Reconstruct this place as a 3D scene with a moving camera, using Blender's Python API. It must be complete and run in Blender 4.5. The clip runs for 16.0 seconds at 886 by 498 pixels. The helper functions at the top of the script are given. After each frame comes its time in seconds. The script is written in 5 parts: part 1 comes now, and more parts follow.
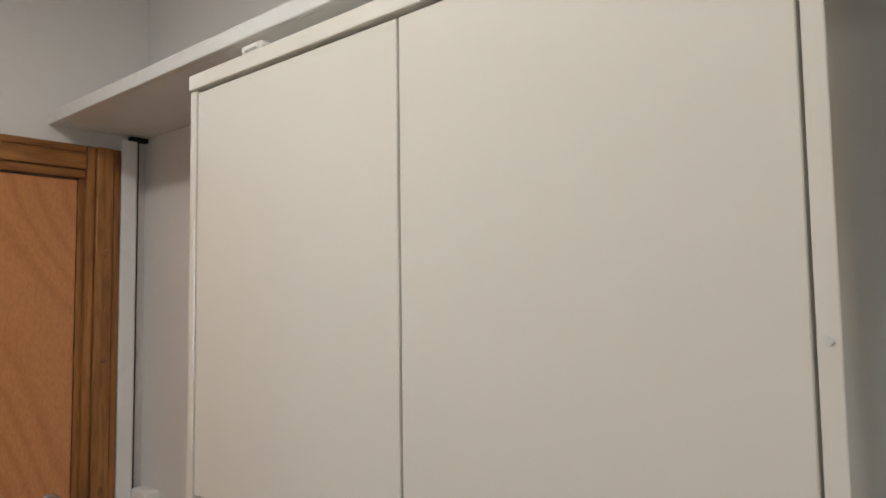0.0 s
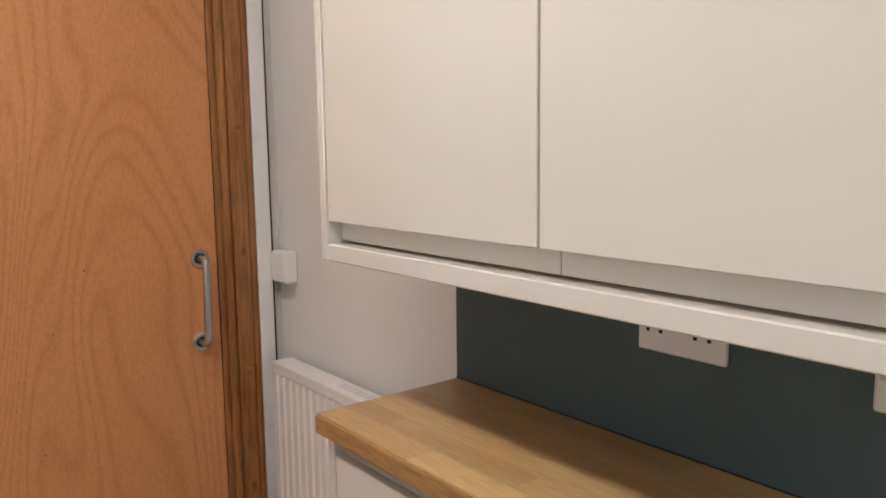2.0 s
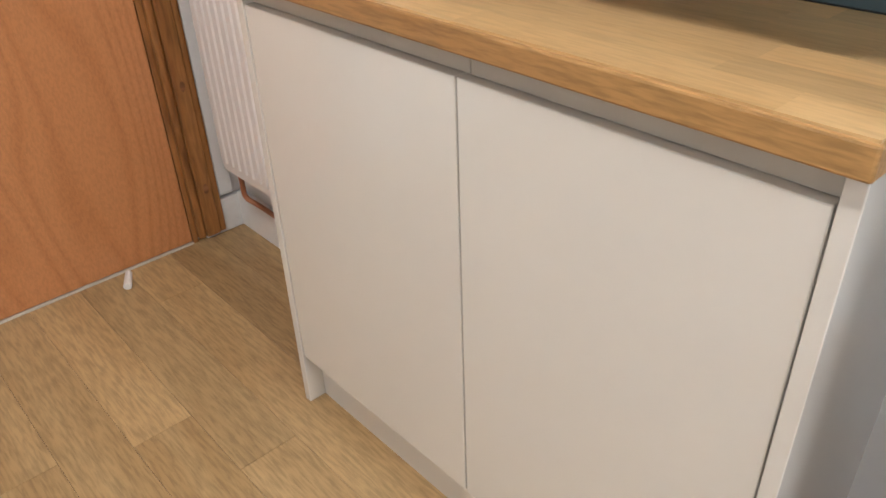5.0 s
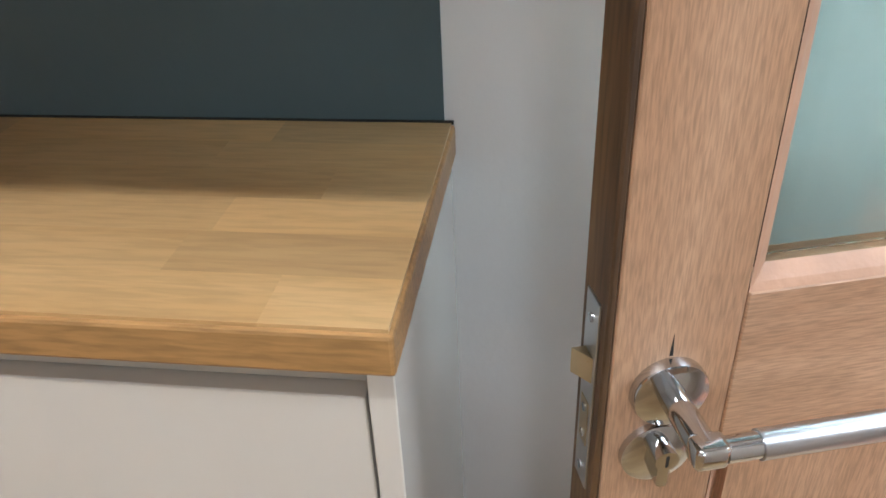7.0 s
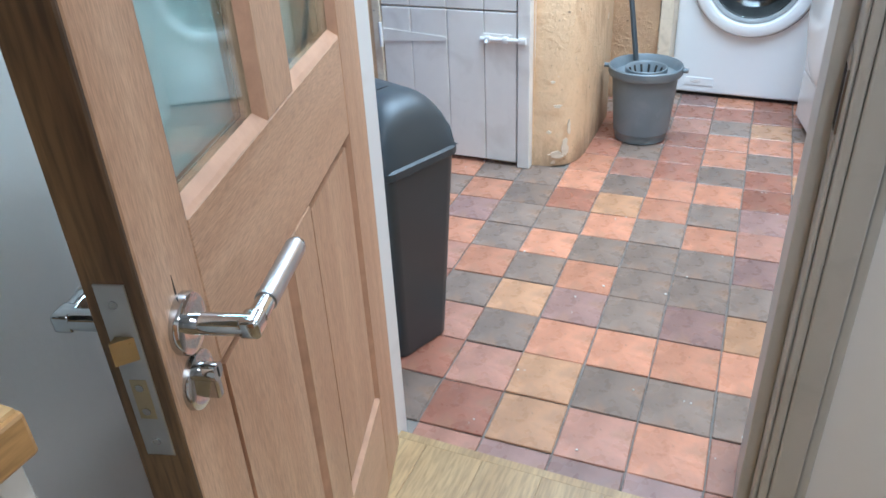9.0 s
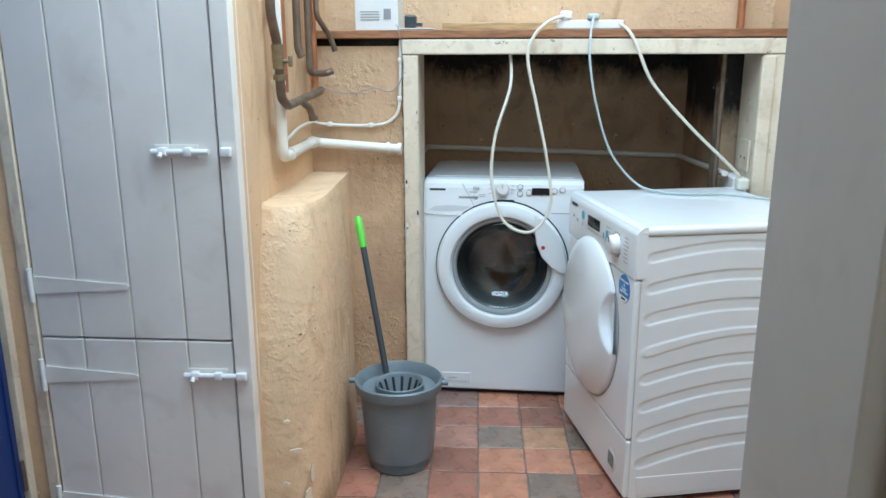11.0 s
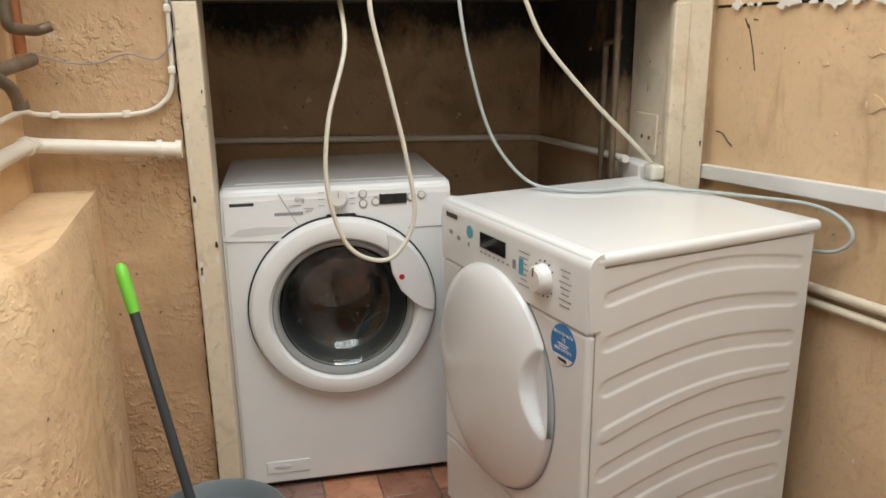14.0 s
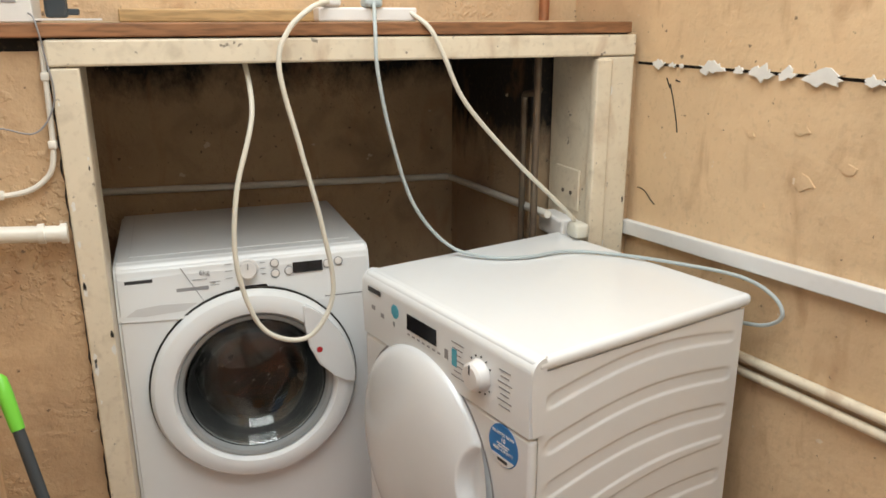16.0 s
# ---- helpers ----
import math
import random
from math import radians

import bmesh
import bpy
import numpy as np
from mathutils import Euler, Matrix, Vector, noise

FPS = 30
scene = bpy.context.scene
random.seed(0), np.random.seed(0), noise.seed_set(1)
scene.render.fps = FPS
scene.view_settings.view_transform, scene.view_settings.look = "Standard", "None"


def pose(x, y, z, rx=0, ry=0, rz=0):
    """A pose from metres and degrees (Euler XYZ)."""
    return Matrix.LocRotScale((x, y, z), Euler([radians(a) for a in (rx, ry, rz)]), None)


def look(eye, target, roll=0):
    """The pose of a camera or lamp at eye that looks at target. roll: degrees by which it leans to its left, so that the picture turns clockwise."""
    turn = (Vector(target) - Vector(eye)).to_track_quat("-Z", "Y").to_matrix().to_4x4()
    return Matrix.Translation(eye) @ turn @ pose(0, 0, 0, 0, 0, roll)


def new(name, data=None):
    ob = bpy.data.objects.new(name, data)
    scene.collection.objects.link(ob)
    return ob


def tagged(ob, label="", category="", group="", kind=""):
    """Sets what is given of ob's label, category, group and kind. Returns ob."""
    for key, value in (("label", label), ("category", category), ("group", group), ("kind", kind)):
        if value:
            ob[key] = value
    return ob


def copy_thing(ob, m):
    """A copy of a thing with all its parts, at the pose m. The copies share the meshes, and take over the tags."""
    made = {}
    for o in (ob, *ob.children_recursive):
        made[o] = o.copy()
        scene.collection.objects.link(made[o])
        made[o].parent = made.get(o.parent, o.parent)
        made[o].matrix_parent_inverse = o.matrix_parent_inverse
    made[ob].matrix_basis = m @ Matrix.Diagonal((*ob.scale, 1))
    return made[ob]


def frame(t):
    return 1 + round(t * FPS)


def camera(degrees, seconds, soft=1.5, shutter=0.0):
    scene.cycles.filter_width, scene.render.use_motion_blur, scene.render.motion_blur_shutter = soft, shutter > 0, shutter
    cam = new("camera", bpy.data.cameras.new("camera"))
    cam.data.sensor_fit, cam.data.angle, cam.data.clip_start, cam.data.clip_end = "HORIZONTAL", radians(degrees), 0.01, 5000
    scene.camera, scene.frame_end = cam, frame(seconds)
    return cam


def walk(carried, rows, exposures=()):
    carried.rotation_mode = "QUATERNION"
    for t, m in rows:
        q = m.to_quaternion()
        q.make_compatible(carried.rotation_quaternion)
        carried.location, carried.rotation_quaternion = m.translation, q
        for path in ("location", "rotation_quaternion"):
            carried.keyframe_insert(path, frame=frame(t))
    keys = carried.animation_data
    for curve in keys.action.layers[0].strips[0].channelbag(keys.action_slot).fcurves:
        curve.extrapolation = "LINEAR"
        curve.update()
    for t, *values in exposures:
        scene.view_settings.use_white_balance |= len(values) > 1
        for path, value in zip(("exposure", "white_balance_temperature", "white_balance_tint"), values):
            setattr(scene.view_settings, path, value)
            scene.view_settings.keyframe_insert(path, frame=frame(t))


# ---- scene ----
cam = camera(60.1, 16.0, soft=1.6)
PATH = [
    (0, (1.189, -0.964, 1.537), (-0.153, 0.511, 1.693), -0.8),
    (0.5, (1.179, -0.968, 1.52), (-0.134, 0.537, 1.619), -0.6),
    (1, (1.157, -0.965, 1.466), (-0.21, 0.495, 1.497), -0.5),
    (1.5, (1.143, -0.957, 1.406), (-0.346, 0.376, 1.328), -0.3),
    (2, (1.136, -0.937, 1.359), (-0.417, 0.297, 1.099), -0.7),
    (2.5, (1.123, -0.924, 1.31), (-0.436, 0.257, 0.89), -0.8),
    (3, (1.117, -0.898, 1.235), (-0.441, 0.254, 0.741), -0.9),
    (3.5, (1.137, -0.888, 1.193), (-0.405, 0.253, 0.626), -1.1),
    (4, (1.148, -0.888, 1.143), (-0.348, 0.241, 0.445), -1.1),
    (4.2, (1.153, -0.889, 1.139), (-0.31, 0.229, 0.358), -1.1),
    (6.3, (1.126, -0.819, 1.187), (0.358, 0.482, -0.123), -3.1),
    (6.5, (1.123, -0.781, 1.19), (0.465, 0.626, -0.07), -2.4),
    (7, (1.07, -0.67, 1.191), (0.809, 1.005, 0.13), -2.7),
    (7.5, (1.008, -0.578, 1.217), (1.444, 1.095, 0.211), -3.2),
    (8, (0.892, -0.61, 1.19), (1.978, 0.726, 0.172), -3.7),
    (8.5, (0.831, -0.662, 1.175), (2.254, 0.289, 0.14), -3.2),
    (9, (0.782, -0.678, 1.194), (2.347, 0.038, 0.175), -3.0),
    (9.5, (0.842, -0.661, 1.241), (2.538, -0.118, 0.33), -2.6),
    (10, (1.052, -0.612, 1.271), (2.877, -0.2, 0.562), -1.5),
    (10.2, (1.132, -0.59, 1.274), (2.997, -0.23, 0.647), -1.1),
    (12.3, (1.993, -0.474, 1.263), (3.928, -0.605, 0.774), -0.8),
    (12.5, (2.064, -0.458, 1.251), (3.997, -0.628, 0.769), -0.7),
    (13, (2.214, -0.387, 1.224), (4.142, -0.629, 0.749), -0.6),
    (13.5, (2.29, -0.355, 1.209), (4.204, -0.668, 0.721), -0.7),
    (14, (2.327, -0.364, 1.198), (4.2, -0.812, 0.659), -0.7),
    (14.5, (2.354, -0.382, 1.217), (4.166, -0.983, 0.619), -0.7),
    (15, (2.397, -0.37, 1.277), (4.172, -1.045, 0.65), -0.4),
    (15.5, (2.434, -0.349, 1.297), (4.2, -1.042, 0.664), -0.2),
    (16, (2.495, -0.353, 1.36), (4.279, -1.054, 0.789), -0.1),
]
# exposure and white balance drift: seconds, stops, kelvin, tint
EXPO = [(0.0, -0.60, 6400, 9), (1.0, -0.50, 6500, 11), (2.5, 0.25, 6500, 14), (4.0, 0.62, 6300, 12), (6.5, 0.22, 6100, 12), (7.0, 0.28, 5900, 10), (7.5, 0.42, 5600, 8), (8.0, 0.2, 5500, 6), (9.0, 0.06, 5250, 4), (9.5, -0.1, 5250, 2), (10.0, -0.25, 5250, 1), (12.3, -0.85, 5700, 4), (12.6, -0.87, 5850, 6), (13.0, -0.84, 7000, 12), (14.5, -0.86, 7400, 12), (16.0, -0.84, 7400, 12)]
walk(cam, [(t, look(eye, target, roll)) for t, eye, target, roll in PATH], EXPO)

# ---- world and light ----
world = bpy.data.worlds.new("sky")
scene.world = world
world.use_nodes = True
wn = world.node_tree.nodes
sky = wn.new("ShaderNodeTexSky")
sky.sky_type, sky.sun_disc = "NISHITA", False
sky.sun_elevation, sky.sun_rotation = radians(50), radians(120)
wn["Background"].inputs["Strength"].default_value = 0.15
world.node_tree.links.new(sky.outputs["Color"], wn["Background"].inputs["Color"])


def lamp(name, kind, m, energy, color, **kw):
    d = bpy.data.lights.new(name, kind)
    d.energy, d.color = energy, color
    for k, v in kw.items():
        if k == "size":
            d.shape, d.size, d.size_y = "RECTANGLE", v[0], v[1]
        elif k == "angle":
            d.angle = v
        elif k == "radius":
            d.shadow_soft_size = v
    ob = new(name, d)
    ob.matrix_basis = m
    return ob


lamp("sun", "SUN", look((2.4, -2.2, 8.0), (3.3, -0.4, 0.0)), 0.7, (1.0, 0.97, 0.92), angle=radians(20))
lamp("rooflight_sky", "AREA", look((3.05, -0.55, 2.68), (3.05, -0.55, 0.0)), 106, (0.80, 0.92, 1.0), size=(1.7, 1.55))
# area lamp added under the invented batten, which is out of view
lamp("added_lamp_glow", "AREA", pose(0.45, -1.0, 2.418), 13, (1.0, 0.96, 0.90), size=(1.2, 0.12))
# daylight lamp added in the unseen south opening
lamp("added_window_sky", "AREA", look((1.56, -3.2, 1.6), (1.56, 0.0, 1.2)), 9, (0.92, 0.97, 1.0), size=(0.42, 0.9))

# ---- materials ----
MATS = {}


def mat(name, color, rough=0.5, metal=0.0, var=0.08, scale=6.0, bump=0.0, bscale=60.0, stretch=(1, 1, 1), dirt=None,
        dscale=3.0, damt=0.5, coat=0.0, trans=0.0, tint=0.0, emit=None, bdist=0.002, rise=None, rstretch=(1, 1, 0.35)):
    """A surface with two scales of variation, fine relief, stains of their own and a tone change with height."""
    m = bpy.data.materials.new(name)
    m.use_nodes = True
    nt, n = m.node_tree, m.node_tree.nodes
    p = n["Principled BSDF"]
    co = n.new("ShaderNodeTexCoord")
    mp = n.new("ShaderNodeMapping")
    mp.inputs["Scale"].default_value = stretch
    nt.links.new(co.outputs["Object"], mp.inputs["Vector"])

    def noise_tex(s, detail=4.0, dist=0.0):
        t = n.new("ShaderNodeTexNoise")
        t.inputs["Scale"].default_value, t.inputs["Detail"].default_value = s, detail
        t.inputs["Distortion"].default_value = dist
        nt.links.new(mp.outputs["Vector"], t.inputs["Vector"])
        return t.outputs["Fac"]

    def mix(kind, fac, a, b):
        x = n.new("ShaderNodeMix")
        x.data_type, x.blend_type = "RGBA", kind
        for sock, v in ((x.inputs[0], fac), (x.inputs[6], a), (x.inputs[7], b)):
            if hasattr(v, "links"):
                nt.links.new(v, sock)
            else:
                sock.default_value = v if not isinstance(v, tuple) else (*v, 1)[:4]
        return x.outputs[2]

    def ramp(src, lo, hi):
        r = n.new("ShaderNodeMapRange")
        r.inputs["From Min"].default_value, r.inputs["From Max"].default_value = lo, hi
        nt.links.new(src, r.inputs["Value"])
        return r.outputs["Result"]

    dark = tuple(c * (1 - var) for c in color)
    lite = tuple(min(1, c * (1 + var)) for c in color)
    c = mix("MIX", ramp(noise_tex(scale), 0.3, 0.7), dark, lite)
    c = mix("MULTIPLY", 0.5 * var + 0.02, c, mix("MIX", ramp(noise_tex(scale * 11), 0.3, 0.7), (0.6, 0.6, 0.6), (1.0, 1.0, 1.0)))
    if tint:
        oi = n.new("ShaderNodeObjectInfo")
        hs = n.new("ShaderNodeHueSaturation")
        nt.links.new(ramp(oi.outputs["Random"], 0, 1), hs.inputs["Value"])
        r = hs.inputs["Value"].links[0].from_node
        r.inputs["To Min"].default_value, r.inputs["To Max"].default_value = 1 - tint, 1 + tint
        nt.links.new(c, hs.inputs["Color"])
        c = hs.outputs["Color"]
    if dirt:
        f = ramp(noise_tex(dscale, 8.0, 0.6), 0.62 - 0.2 * damt, 0.82 - 0.1 * damt)
        mul = n.new("ShaderNodeMath")
        mul.operation = "MULTIPLY"
        mul.inputs[1].default_value = damt
        nt.links.new(f, mul.inputs[0])
        c = mix("MIX", mul.outputs[0], c, dirt)
    # blend to a third colour along height, the edge broken up by noise
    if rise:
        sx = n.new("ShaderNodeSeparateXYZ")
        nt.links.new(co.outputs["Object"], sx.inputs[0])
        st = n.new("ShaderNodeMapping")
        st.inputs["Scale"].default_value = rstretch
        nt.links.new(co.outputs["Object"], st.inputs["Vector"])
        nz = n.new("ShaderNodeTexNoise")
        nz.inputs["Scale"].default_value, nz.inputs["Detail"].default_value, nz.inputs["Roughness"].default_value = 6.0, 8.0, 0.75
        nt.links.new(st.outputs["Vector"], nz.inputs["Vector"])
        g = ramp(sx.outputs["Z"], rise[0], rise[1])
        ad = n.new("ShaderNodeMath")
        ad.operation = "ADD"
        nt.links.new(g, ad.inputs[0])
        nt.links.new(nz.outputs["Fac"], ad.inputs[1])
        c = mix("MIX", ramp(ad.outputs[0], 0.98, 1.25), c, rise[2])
    nt.links.new(c, p.inputs["Base Color"])
    rr = n.new("ShaderNodeMapRange")
    rr.inputs["To Min"].default_value, rr.inputs["To Max"].default_value = max(0.02, rough * 0.85), min(1, rough * 1.15)
    nt.links.new(noise_tex(scale * 3), rr.inputs["Value"])
    nt.links.new(rr.outputs["Result"], p.inputs["Roughness"])
    p.inputs["Metallic"].default_value = metal
    p.inputs["Coat Weight"].default_value = coat
    p.inputs["Transmission Weight"].default_value = trans
    if emit:
        p.inputs["Emission Color"].default_value = (*emit[:3], 1)
        p.inputs["Emission Strength"].default_value = emit[3]
    if bump:
        b = n.new("ShaderNodeBump")
        b.inputs["Strength"].default_value, b.inputs["Distance"].default_value = bump, bdist
        nt.links.new(noise_tex(bscale, 5.0), b.inputs["Height"])
        nt.links.new(b.outputs["Normal"], p.inputs["Normal"])
    MATS[name] = m
    return m


def wood(name, a, b, axis="z", grain=28.0, rough=0.45, figure=2.2, warp=1.5, random=0.0, bump=0.15, pores=0.25, midw=1.0, sq=0.12, band=(0.25, 0.95), rings=9.0):
    """Timber with figure along one axis, pores and fine grain."""
    m = bpy.data.materials.new(name)
    m.use_nodes = True
    nt, n = m.node_tree, m.node_tree.nodes
    p = n["Principled BSDF"]
    co, mp = n.new("ShaderNodeTexCoord"), n.new("ShaderNodeMapping")
    mp.inputs["Scale"].default_value = tuple(sq if axis == k else 1.0 for k in "xyz")
    nt.links.new(co.outputs["Object"], mp.inputs["Vector"])
    vec = mp.outputs["Vector"]
    if random:
        oi = n.new("ShaderNodeObjectInfo")
        ad = n.new("ShaderNodeVectorMath")
        ad.operation = "ADD"
        sc = n.new("ShaderNodeMath")
        sc.operation = "MULTIPLY"
        sc.inputs[1].default_value = 37.0
        nt.links.new(oi.outputs["Random"], sc.inputs[0])
        nt.links.new(vec, ad.inputs[0])
        nt.links.new(sc.outputs[0], ad.inputs[1])
        vec = ad.outputs[0]

    def tex(s, detail, dist):
        t = n.new("ShaderNodeTexNoise")
        t.inputs["Scale"].default_value, t.inputs["Detail"].default_value, t.inputs["Distortion"].default_value = s, detail, dist
        nt.links.new(vec, t.inputs["Vector"])
        return t.outputs["Fac"]

    big = tex(figure, 2.0, warp)
    mul = n.new("ShaderNodeMath")
    mul.operation = "MULTIPLY"
    mul.inputs[1].default_value = rings
    nt.links.new(big, mul.inputs[0])
    pp = n.new("ShaderNodeMath")
    pp.operation = "PINGPONG"
    pp.inputs[1].default_value = 1.0
    nt.links.new(mul.outputs[0], pp.inputs[0])
    fine = tex(grain * 3, 5.0, 0.3)
    mid = tex(grain, 4.0, 0.5)
    av = n.new("ShaderNodeMath")
    av.operation = "ADD"
    nt.links.new(pp.outputs[0], av.inputs[0])
    mw = n.new("ShaderNodeMath")
    mw.operation = "MULTIPLY"
    mw.inputs[1].default_value = midw
    nt.links.new(mid, mw.inputs[0])
    nt.links.new(mw.outputs[0], av.inputs[1])
    cr = n.new("ShaderNodeValToRGB")
    cr.color_ramp.elements[0].position, cr.color_ramp.elements[1].position = 0.25, 1.5
    cr.color_ramp.elements[0].color, cr.color_ramp.elements[1].color = (*b, 1), (*a, 1)
    hv = n.new("ShaderNodeMath")
    hv.operation = "MULTIPLY"
    hv.inputs[1].default_value = 0.62
    nt.links.new(av.outputs[0], hv.inputs[0])
    nt.links.new(hv.outputs[0], cr.inputs["Fac"])
    cr.color_ramp.elements[0].position, cr.color_ramp.elements[1].position = band
    x = n.new("ShaderNodeMix")
    x.data_type, x.blend_type = "RGBA", "MULTIPLY"
    x.inputs[0].default_value = pores
    nt.links.new(cr.outputs["Color"], x.inputs[6])
    fr = n.new("ShaderNodeMapRange")
    fr.inputs["From Min"].default_value, fr.inputs["From Max"].default_value = 0.35, 0.6
    nt.links.new(fine, fr.inputs["Value"])
    cc = n.new("ShaderNodeCombineColor")
    for k in range(3):
        nt.links.new(fr.outputs["Result"], cc.inputs[k])
    nt.links.new(cc.outputs["Color"], x.inputs[7])
    out = x.outputs[2]
    if random:
        hs = n.new("ShaderNodeHueSaturation")
        r = n.new("ShaderNodeMapRange")
        r.inputs["To Min"].default_value, r.inputs["To Max"].default_value = 1 - random, 1 + random
        nt.links.new(oi.outputs["Random"], r.inputs["Value"])
        nt.links.new(r.outputs["Result"], hs.inputs["Value"])
        nt.links.new(out, hs.inputs["Color"])
        out = hs.outputs["Color"]
    nt.links.new(out, p.inputs["Base Color"])
    p.inputs["Roughness"].default_value = rough
    bp = n.new("ShaderNodeBump")
    bp.inputs["Strength"].default_value, bp.inputs["Distance"].default_value = bump, 0.001
    nt.links.new(fine, bp.inputs["Height"])
    nt.links.new(bp.outputs["Normal"], p.inputs["Normal"])
    MATS[name] = m
    return m


white_wall = mat("white_wall_paint", (0.74, 0.72, 0.70), 0.7, var=0.03, scale=2.0, bump=0.25, bscale=90, dirt=(0.5, 0.47, 0.44), dscale=5, damt=0.06)
teal_wall = mat("teal_wall_paint", (0.062, 0.096, 0.105), 0.6, var=0.05, scale=3.0, bump=0.2, bscale=110)
ceiling_paint = mat("ceiling_paint", (0.78, 0.77, 0.75), 0.8, var=0.03, scale=2)
gloss_cream = mat("gloss_cream_door", (0.72, 0.69, 0.63), 0.13, var=0.012, scale=1.5, coat=0.3)
cream_panel = mat("cream_panel", (0.74, 0.71, 0.65), 0.3, var=0.015, scale=2)
trim_white = mat("white_gloss_paint", (0.76, 0.76, 0.75), 0.35, var=0.03, scale=7, bump=0.1, bscale=40, dirt=(0.45, 0.42, 0.38), dscale=14, damt=0.25)
plastic_white = mat("white_plastic", (0.78, 0.76, 0.74), 0.35, var=0.015, scale=9)
# greyish paint made darker: the latch side's shade is put into its colour
shaded_frame = mat("shaded_greyish_paint", (0.45, 0.43, 0.395), 0.45, var=0.03, scale=6, bump=0.15, bscale=35, dirt=(0.25, 0.22, 0.19), dscale=18, damt=0.25)
# both cream renders turn darker brown towards the floor
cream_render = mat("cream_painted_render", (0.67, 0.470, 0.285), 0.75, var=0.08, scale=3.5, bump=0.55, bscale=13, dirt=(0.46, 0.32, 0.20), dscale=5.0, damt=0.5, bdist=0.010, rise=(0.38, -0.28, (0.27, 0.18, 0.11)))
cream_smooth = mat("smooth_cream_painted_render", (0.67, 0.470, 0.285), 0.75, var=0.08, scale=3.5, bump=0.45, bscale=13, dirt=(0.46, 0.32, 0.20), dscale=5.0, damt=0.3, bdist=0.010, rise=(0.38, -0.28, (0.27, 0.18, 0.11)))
cream_trim = mat("cream_gloss_timber", (0.72, 0.63, 0.49), 0.45, var=0.05, scale=7, bump=0.2, bscale=30, dirt=(0.34, 0.27, 0.19), dscale=16, damt=0.45)
machine_white = mat("white_enamel", (0.80, 0.82, 0.83), 0.22, var=0.012, scale=3, coat=0.3)
machine_grey = mat("light_grey_plastic", (0.62, 0.62, 0.62), 0.35, var=0.02, scale=5)
black_gloss = mat("black_display", (0.012, 0.012, 0.014), 0.12, var=0.1, scale=10)
chrome = mat("chrome", (0.55, 0.56, 0.57), 0.09, metal=1.0, var=0.03, scale=20)
satin = mat("satin_steel", (0.55, 0.55, 0.56), 0.3, metal=1.0, var=0.05, scale=40)
old_brass = mat("dull_old_brass", (0.30, 0.24, 0.15), 0.5, metal=0.8, var=0.2, scale=30, dirt=(0.16, 0.15, 0.12), dscale=40, damt=0.5)
# cream darkened for the shade under the worktop overhang; threshold strip reuses it
rail_cream_shaded = mat("shaded_cream_rail", (0.52, 0.47, 0.39), 0.4, var=0.03, scale=6)
brass = mat("brass", (0.52, 0.43, 0.28), 0.3, metal=1.0, var=0.08, scale=30)
dark_plastic = mat("dark_grey_plastic", (0.040, 0.050, 0.058), 0.38, var=0.06, scale=8, bump=0.15, bscale=400)
grey_plastic = mat("mid_grey_plastic", (0.155, 0.185, 0.205), 0.42, var=0.08, scale=10, dirt=(0.35, 0.36, 0.36), dscale=9, damt=0.3)
green_plastic = mat("green_plastic", (0.16, 0.60, 0.06), 0.4, var=0.05)
blue_paint = mat("navy_blue_paint", (0.012, 0.035, 0.16), 0.4, var=0.1, scale=5, bump=0.2, bscale=30)
plank_paint = mat("worn_white_plank_paint", (0.76, 0.72, 0.67), 0.45, var=0.05, scale=4, bump=0.2, bscale=30, dirt=(0.42, 0.36, 0.30), dscale=7, damt=0.35)
dark_gap = mat("dark_gap", (0.02, 0.018, 0.015), 0.9)
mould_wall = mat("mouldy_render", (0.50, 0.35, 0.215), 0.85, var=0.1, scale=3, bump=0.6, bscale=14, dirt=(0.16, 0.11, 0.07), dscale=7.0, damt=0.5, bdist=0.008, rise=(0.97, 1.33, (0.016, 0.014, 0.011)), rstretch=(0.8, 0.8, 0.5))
# darker, browner base than cream_render, and darker again towards the floor
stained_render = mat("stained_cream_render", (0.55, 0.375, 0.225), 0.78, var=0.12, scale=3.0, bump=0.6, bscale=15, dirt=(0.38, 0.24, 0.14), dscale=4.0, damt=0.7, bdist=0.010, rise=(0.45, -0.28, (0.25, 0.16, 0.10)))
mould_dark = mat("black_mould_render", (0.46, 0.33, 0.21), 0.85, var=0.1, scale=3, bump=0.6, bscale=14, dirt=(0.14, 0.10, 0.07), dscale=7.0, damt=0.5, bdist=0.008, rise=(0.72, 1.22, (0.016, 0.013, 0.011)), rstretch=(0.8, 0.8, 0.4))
copper = mat("tarnished_copper", (0.45, 0.20, 0.105), 0.42, metal=0.65, var=0.25, scale=14, dirt=(0.06, 0.065, 0.055), dscale=12, damt=0.5)
old_pipe = mat("dark_tarnished_pipe", (0.17, 0.125, 0.09), 0.5, metal=0.45, var=0.3, scale=18, dirt=(0.13, 0.15, 0.12), dscale=20, damt=0.5)
white_pipe = mat("aged_white_pipe", (0.74, 0.71, 0.64), 0.35, var=0.04, scale=8, dirt=(0.45, 0.37, 0.27), dscale=16, damt=0.3)
cable_white = mat("cream_cable", (0.68, 0.65, 0.56), 0.45, var=0.03)
cable_grey = mat("pale_blue_grey_cable", (0.43, 0.49, 0.50), 0.45, var=0.03)
blue_sticker = mat("blue_sticker", (0.02, 0.20, 0.52), 0.35, var=0.02)
